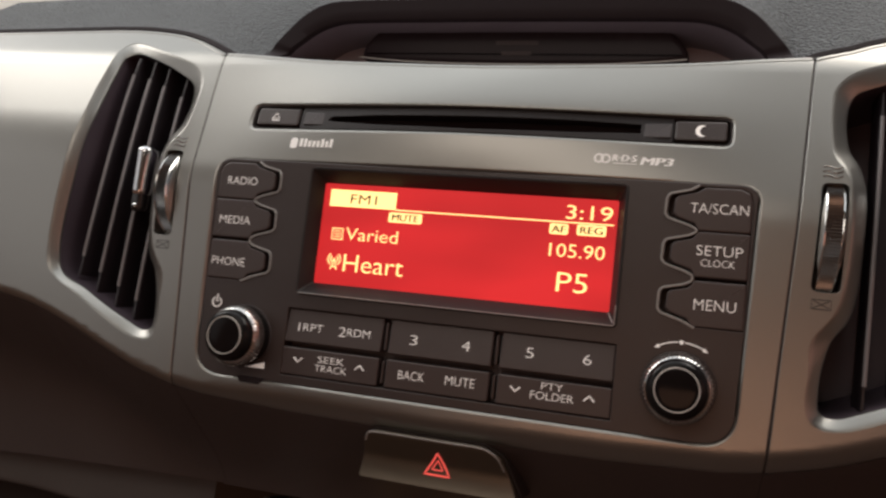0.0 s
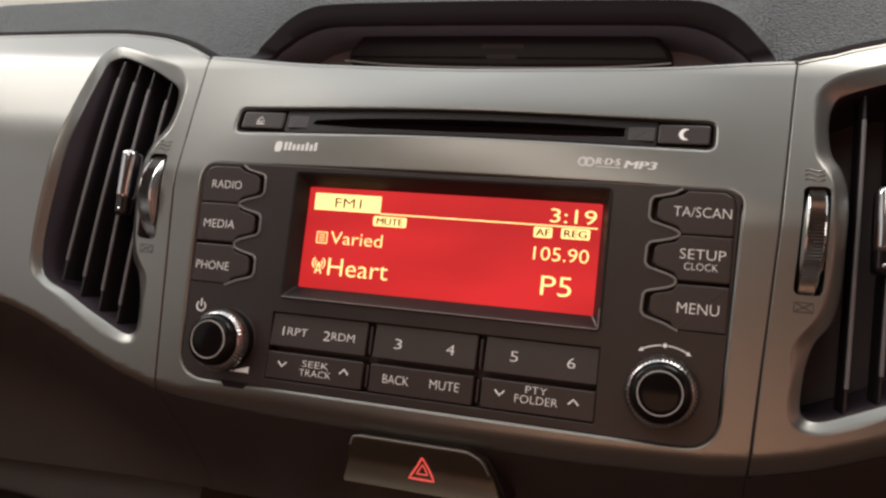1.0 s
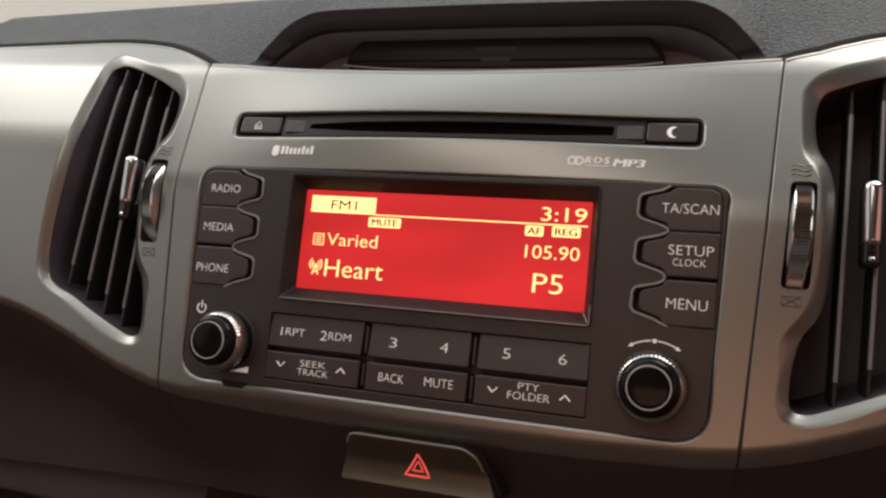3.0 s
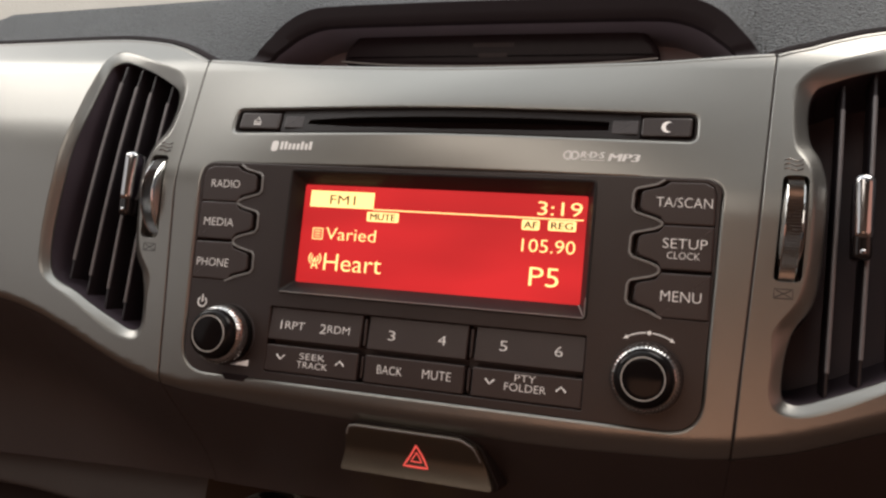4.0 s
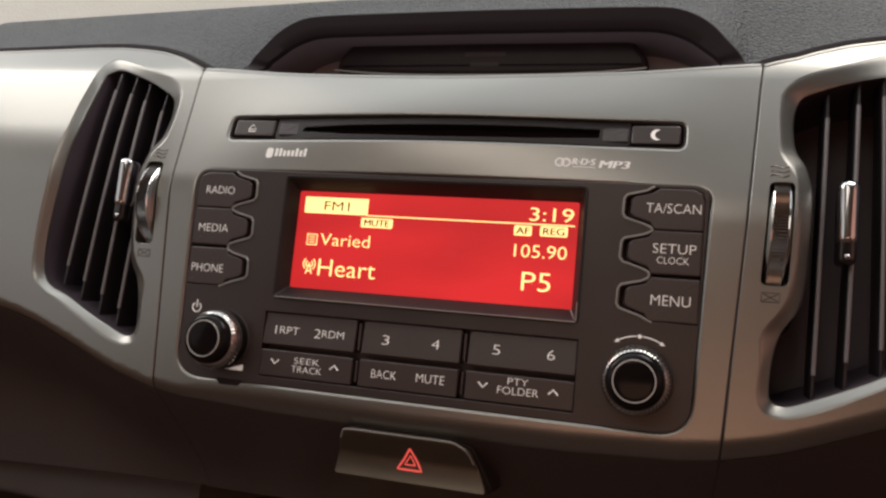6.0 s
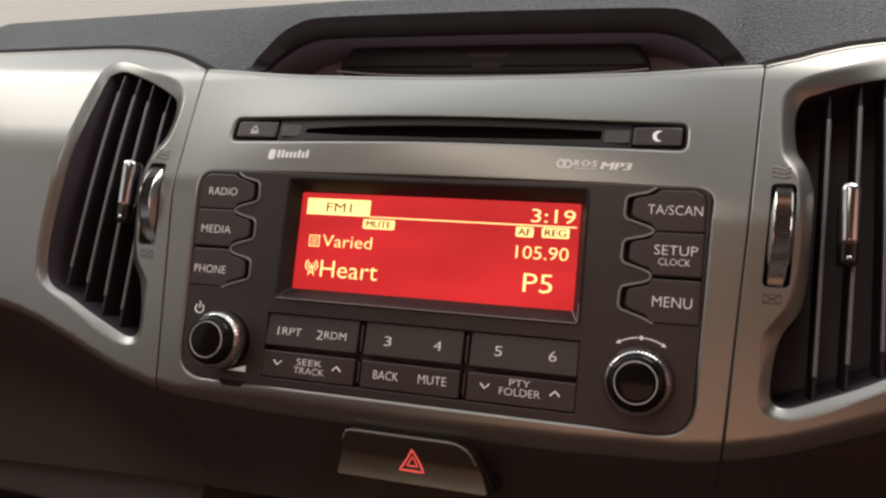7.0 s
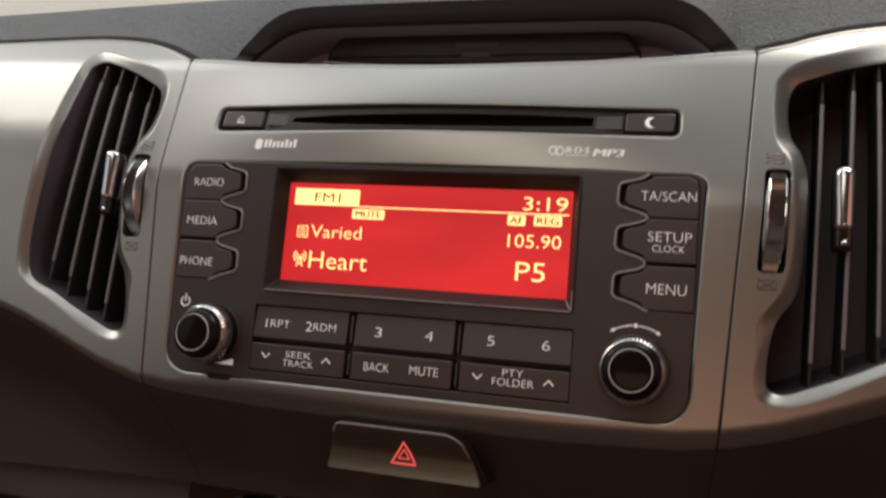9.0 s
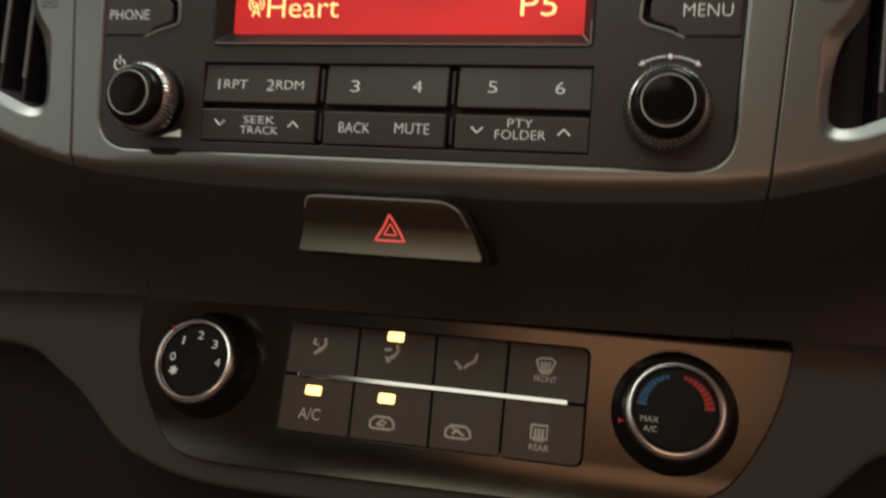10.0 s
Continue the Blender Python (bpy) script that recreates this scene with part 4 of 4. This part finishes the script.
slope = lambda x, z: 0.4 * (-55 - z)
switch = part("button", sheet(HAZ, [], scoop, 0.6, 4, 1.6), material("hazard_paint", (0.105, 0.086, 0.066), 0.36, 0.75, 0.1, 50, 0.08, 2400), hazard)
bm = bmesh.new()
prism(bm, grown(HAZ, 1.4), 4.5, 32, 0.5, slope)
part("surround", bm, BLACK_TRIM, hazard, "black gap round the switch")
# pale bead in place of the highlight along the switch's upper rim
edge_line = [(x, scoop(x, z) + 0.1, z - 0.1) for x, z in curve_loop([(-26.8, -58.6), (-25.9, -56.2), (-23.6, -55.0), (-10, -54.9), (5, -54.9), (18.0, -54.9), (22.4, -55.9), (25.6, -58.2), (27.8, -62.4)], 4, False)]
part("edge_highlight", tube(bmesh.new(), edge_line, 0.42, 6), RIM, switch, "upper edge, its highlight put in as a thin pale line")
tri = lambda k: [(2.2, -64.6 + 5.2 * k), (2.2 - 5.2 * k, -64.6 - 3.6 * k), (2.2 + 5.2 * k, -64.6 - 3.6 * k)]
lines = []
for k in (0.95, 0.42):
    t = tri(k)
    loop = [(p[0] + (q[0] - p[0]) * u / 6, scoop(p[0], p[1] + (q[1] - p[1]) * u / 6) - 0.05, p[1] + (q[1] - p[1]) * u / 6) for p, q in zip(t, t[1:] + t[:1]) for u in range(6)]
    loop.append(loop[0])
    lines.append(loop)
bm = bmesh.new()
for k, line in zip((0.42, 0.28), lines):
    tube(bm, line, k, 6)
part("triangle", bm, HAZARD_RED, switch, "glowing red warning triangle")

# ---- climate panel below, on a plane that leans back further than the radio ----
LEAN = math.atan(0.3)
PLANE = Matrix.Translation((0, 66, -120)) @ Matrix.Rotation(-LEAN, 4, "X")


def low_part(name, bm, mat, parent, label="", angle=35):
    """A part laid out on the climate panel's own plane."""
    bm.transform(PLANE)
    return part(name, bm, mat, parent, label, angle)


def level(x, z):
    """The panel, its top rolling back under the skirt and its foot curling out."""
    return 0.12 * (z - 23) ** 2 if z > 23 else -0.011 * (-24 - z) ** 2 if z < -24 else 0.0


PANEL = curve_loop([(-131.5, 42), (-130.6, 22), (-126.8, -1.0), (-117.4, -20.5), (-104.6, -35.6), (-91, -41.4), (-73, -42.8), (-42.5, -42.0), (13.7, -41.0), (59.6, -40.0),
                    (85.7, -38.2), (104, -33.6), (117.2, -25.2), (129.2, -4.2), (135.4, 17.4), (137.4, 42)], 4, False)
BTN_HOLE = rounded([(-59.4, 17.6), (-57.2, -27.6), (-30, -27.6), (-27, -26.4), (-24, -27.6), (30.5, -27.6), (33.7, -25.6), (37, -27.6), (65.3, -27.6), (65.0, 17.8)],
                   [3, 3, 1, 1, 1, 1, 1, 1, 4, 4], 4)
climate = thing("climate_panel", (2, 56, -158), "dark climate control panel with eight buttons and two knobs", "climate control")
low_part("panel", sheet(PANEL, [BTN_HOLE], level, 0.7, 8, 5), CLIMATE_FACE, climate, "brownish satin panel")
bm = bmesh.new()
prism(bm, grown(BTN_HOLE, 1), 6, 8, 0.1)
low_part("button_well", bm, DEEP, climate)
CX = ((-58.8, -57.0), (-28.4, -26.2), (4.0, 6.2), (33.2, 34.2), (64.5, 64.8))
ROWS_Z = ((-4.0, 17.2), (-27.0, -4.8))
SIGN_X = (-44.2, -13.2, 17.4, 48.2)


def icon(kind, x, z):
    """Line signs of the climate buttons."""
    seat = [[(x + 1.6, z + 3.6), (x + 2.2, z + 1.0), (x + 0.6, z - 1.4), (x - 2.2, z - 3.2)], [(x + 0.4, z - 0.6), (x - 1.2, z - 2.6)]]
    if kind == "face":
        return seat + [[(x - 2.6, z + 3.2), (x - 2.8, z + 1.0), (x - 1.0, z + 0.4)]]
    if kind == "both":
        return seat + [[(x - 3.4, z + 1.2), (x - 0.6, z + 1.6)], [(x - 2.4, z - 1.4), (x - 1.0, z - 3.8)]]
    if kind == "feet":
        return [[(x + 3.8, z + 3.2), (x + 3.2, z + 0.2), (x + 0.4, z - 1.6), (x - 0.8, z - 3.0)], [(x - 4.8, z - 0.6), (x - 2.4, z - 2.6)], [(x - 3.0, z - 3.2), (x - 1.6, z - 2.8)]]
    if kind == "front":
        fan = [(x - 3.6, z + 2.2), (x - 1.8, z + 3.2), (x + 1.8, z + 3.2), (x + 3.6, z + 2.2), (x + 2.0, z - 2.0), (x - 2.0, z - 2.0), (x - 3.6, z + 2.2)]
        return [fan] + [[(x + k, z + 1.8), (x + k * 0.8, z - 3.2)] for k in (-1.4, 0, 1.4)]
    if kind == "rear":
        box_line = [(x - 3, z + 3), (x + 3, z + 3), (x + 3, z - 2), (x - 3, z - 2), (x - 3, z + 3)]
        return [box_line] + [[(x + k, z + 1.8), (x + k, z - 3.2)] for k in (-1.4, 0, 1.4)]
    car = [(x - 4.8, z - 2.0), (x - 4.9, z + 0.4), (x - 3.0, z + 2.2), (x + 2.6, z + 2.2), (x + 4.4, z + 0.8), (x + 5.0, z - 1.6), (x + 3.4, z - 2.4), (x - 3.4, z - 2.4), (x - 4.8, z - 2.0)]
    loop = [[(x - 2, z - 0.8), (x - 0.2, z + 0.9), (x + 1.6, z + 0.2), (x + 0.6, z - 1.0), (x - 2, z - 0.8)]] if kind == "inside" else [[(x - 2.6, z + 1.4), (x + 2.4, z - 1.2)], [(x - 2.4, z - 1.0), (x + 0.2, z + 1.0)]]
    return [car] + loop


SIGNS = (("face", "both", "feet", "front"), ("ac", "inside", "outside", "rear"))
LIT = {(0, 1), (1, 0), (1, 1)}
TOP_Y = -0.7
for r, (low, high) in enumerate(ROWS_Z):
    for c in range(4):
        xs = [CX[c][0] * (1 - u) + CX[c][1] * u for u in ((0, 0.5), (0.5, 1))[r]]
        xe = [CX[c + 1][0] * (1 - u) + CX[c + 1][1] * u for u in ((0, 0.5), (0.5, 1))[r]]
        loop = rounded([(xs[1] + 0.35, low), (xe[1] - 0.35, low), (xe[0] - 0.35, high), (xs[0] + 0.35, high)],
                       [3 if (r, c) == (1, 0) else 0.7, 4 if (r, c) == (1, 3) else 0.7, 4 if (r, c) == (0, 3) else 0.7, 3 if (r, c) == (0, 0) else 0.7], 4)
        bm = bmesh.new()
        prism(bm, loop, TOP_Y, 5, 0.45)
        ob = low_part("climate_button", bm, CLIMATE_BUTTON, climate, "brown-black climate button")
        x, z = SIGN_X[c], 7.8 if r == 0 else -19.7
        if SIGNS[r][c] == "ac":
            low_part("legend", letters("A/C", -44.0, -19.6, 9.2, 4.6, TOP_Y - 0.08), LEGEND_DIM, ob, "pale printed a/c")
        else:
            dz = 0.9 if SIGNS[r][c] == "front" else (3.1 if SIGNS[r][c] == "rear" else 0.0)
            low_part("sign", strokes([at_depth(line, TOP_Y - 0.1) for line in icon(SIGNS[r][c], x, z + dz)], 0.72 if r == 0 and c < 3 else 0.58), LEGEND_DIM, ob)
            if c == 3:
                low_part("legend", letters("FRONT" if r == 0 else "REAR", x + 0.3, 3.8 if r == 0 else -21.8, 8.6 if r == 0 else 7.4, 2.4, TOP_Y - 0.08), LEGEND_DIM, ob)
        lx, lz = (x + (0.3 if c < 2 else 0.6 if r == 0 else 1.2), 14.7 if r == 0 else -10.2 + (1.2 if c > 1 else 0))
        if (r, c) != (0, 0):
            w, h = (3.4, 1.95) if (r, c) in LIT else (2.2, 0.7)
            bm = flat_mark([rect(lx - w, lx + w, lz - h, lz + h, 0.7, 3)], TOP_Y, 0.25)
            low_part("indicator", bm, LED if (r, c) in LIT else LED_OFF, ob, "lit amber indicator" if (r, c) in LIT else "")
bm = bmesh.new()
prism(bm, rect(-51.5, 58.0, -5.4, -3.1, 0.5), -2.0, 3, 0.35)
low_part("chrome_strip", bm, SATIN, climate, "polished chrome strip between the button rows")


def climate_knob(cx, cz):
    bm = bmesh.new()
    lathe(bm, [(17.2, -12.2), (18.4, -11.4), (20.4, -3), (22.4, -0.8), (23.2, 2)], cx, cz, 64)
    body = low_part("knob", bm, GLOSS, climate, "round black climate knob")
    bm = bmesh.new()
    lathe(bm, [(14.6, -12.0), (14.9, -13.0), (15.6, -13.6), (16.4, -13.5), (17.1, -12.9), (17.5, -12.0)], cx, cz, 96)
    low_part("chrome_ring", bm, RING, body, "polished chrome ring")
    bm = bmesh.new()
    lathe(bm, [(0, -11.4), (14.0, -11.4), (14.7, -12.1)], cx, cz, 64)
    low_part("dial", bm, DIAL, body, "dark dial face")
    return body


FACE_Y = -11.5
lx, lz = -93.0, -4.4
body = climate_knob(lx, lz)
for i, text in enumerate("01234"):
    a = radians(178 - i * 45)
    low_part("digit", letters(text, lx + 10.2 * math.cos(a), lz + 10.2 * math.sin(a), 0.8 if text == "1" else 2.4, 3.4, FACE_Y), LEGEND, body)
fan = [at_depth([(lx - 8.6 + 1.8 * math.cos(radians(a)), lz - 5.2 + 1.8 * math.sin(radians(a))), (lx - 8.6 - 1.8 * math.cos(radians(a)), lz - 5.2 - 1.8 * math.sin(radians(a)))], FACE_Y) for a in (20, 80, 140)]
low_part("fan_sign", strokes(fan, 0.5), LEGEND, body)
low_part("pointer", flat_mark([[(lx - 12.4, lz + 12.6), (lx - 10.6, lz + 12.4), (lx - 11.2, lz + 10.6)]], -13.5, 0.3), HOT, body, "red pointer")
rx, rz = 96.3, -3.5
body = climate_knob(rx, rz)
for i in range(9):
    for a0, mat in ((178 - i * 8.5, COLD), (78 - i * 8.5, HOT)):
        w = 0.7 + 0.12 * (8 - i if mat is COLD else i)
        lp = arc(rx, rz, 11.6 + w, a0, a0 - 7, 3) + arc(rx, rz, 11.6 - w, a0 - 7, a0, 3)
        low_part("scale_mark", flat_mark([lp], FACE_Y), mat, body)
low_part("pointer", flat_mark([[(rx - 19.4, rz - 5.2), (rx - 17.2, rz - 6.0), (rx - 19.4, rz - 7.0)]], -11.0, 0.3), HOT, body, "red pointer")
low_part("legend", letters("MAX", rx - 8.6, rz - 4.4, 6.2, 2.0, FACE_Y), LEGEND_DIM, body)
low_part("legend", letters("A/C", rx - 8.2, rz - 7.8, 4.8, 2.0, FACE_Y), LEGEND_DIM, body)

# ---- console trim round the climate panel, and the dark dash behind ----
BAND = curve_loop([(-345, 44), (-345, 6), (-240, 2), (-199, -0.6), (-180, -3), (-166, -10.3), (-148, -21), (-130.5, -35.4), (-114.6, -43), (-87, -48.7), (-40, -49.4),
                   (10, -49.4), (60, -48), (100, -45), (128, -37.5), (143.9, -27), (154.7, -16), (167, -7), (200, -0.5), (345, 4), (345, 44)], 4, False)
trim = thing("console_trim", (0, 66, -165), "dark grey plastic trim curving round the climate panel", "console trim")
hole = grown(PANEL, 0.8)
low_part("panel", sheet(BAND, [[(x, min(z, 42.5)) for x, z in hole]], lambda x, z: 0.8 + level(x, max(z - 4, 0)), 3.0, 16, 7, 4), TRIM_GREY, trim)
bm = bmesh.new()
prism(bm, rect(-690, 690, -420, 40, 1), 100, 110, 0.5)
setting("lower_dashboard", bm, BLACK_TRIM, "black lower dashboard in shadow behind the trim", "dashboard")

# ---- the cabin, closed round the camera ----


def box(name, x0, x1, y0, y1, z0, z1, mat, label, category="wall"):
    bm = bmesh.new()
    bmesh.ops.create_cube(bm, size=1)
    bmesh.ops.scale(bm, verts=bm.verts, vec=(x1 - x0, y1 - y0, z1 - z0))
    bmesh.ops.translate(bm, verts=bm.verts, vec=((x0 + x1) / 2, (y0 + y1) / 2, (z0 + z1) / 2))
    me = bpy.data.meshes.new(name)
    bm.to_mesh(me)
    bm.free()
    me.materials.append(mat)
    return tagged(new(name, me), label, category, kind="structure")


box("floor", -0.75, 0.75, -1.4, 0.75, 0.2, 0.24, CARPET, "dark carpeted car floor", "floor")
for name, y0, y1, x0, x1 in (("ceiling_rear", -1.4, -0.74, -0.75, 0.75), ("ceiling_front", -0.26, -0.12, -0.75, 0.75), ("ceiling_west", -0.74, -0.26, -0.75, -0.41), ("ceiling_east", -0.74, -0.26, 0.41, 0.75)):
    box(name, x0, x1, y0, y1, 1.47, 1.5, HEADLINER, "grey cloth headliner round the added roof lamp", "ceiling")
for name, x0, x1 in (("west", -0.79, -0.75), ("east", 0.75, 0.79)):
    box("wall_" + name, x0, x1, -1.4, 0.75, 0.2, 0.98, CABIN, "brown cloth door side of the car")
    box("wall_rail_" + name, x0, x1, -1.4, 0.75, 1.40, 1.5, HEADLINER, "grey rail over the door window")
    box("wall_post_" + name, x0, x1, -1.4, -0.88, 0.98, 1.40, CABIN, "brown post behind the door window")
box("wall_rear", -0.75, 0.75, -1.44, -1.4, 0.2, 1.03, CABIN, "brown cloth seat backs behind the camera")
box("wall_rear_rail", -0.75, 0.75, -1.44, -1.4, 1.38, 1.5, HEADLINER, "grey rail over the rear window")
box("wall_front", -0.75, 0.75, 0.75, 0.79, 0.2, 0.98, DEEP, "dark bulkhead behind the dashboard")
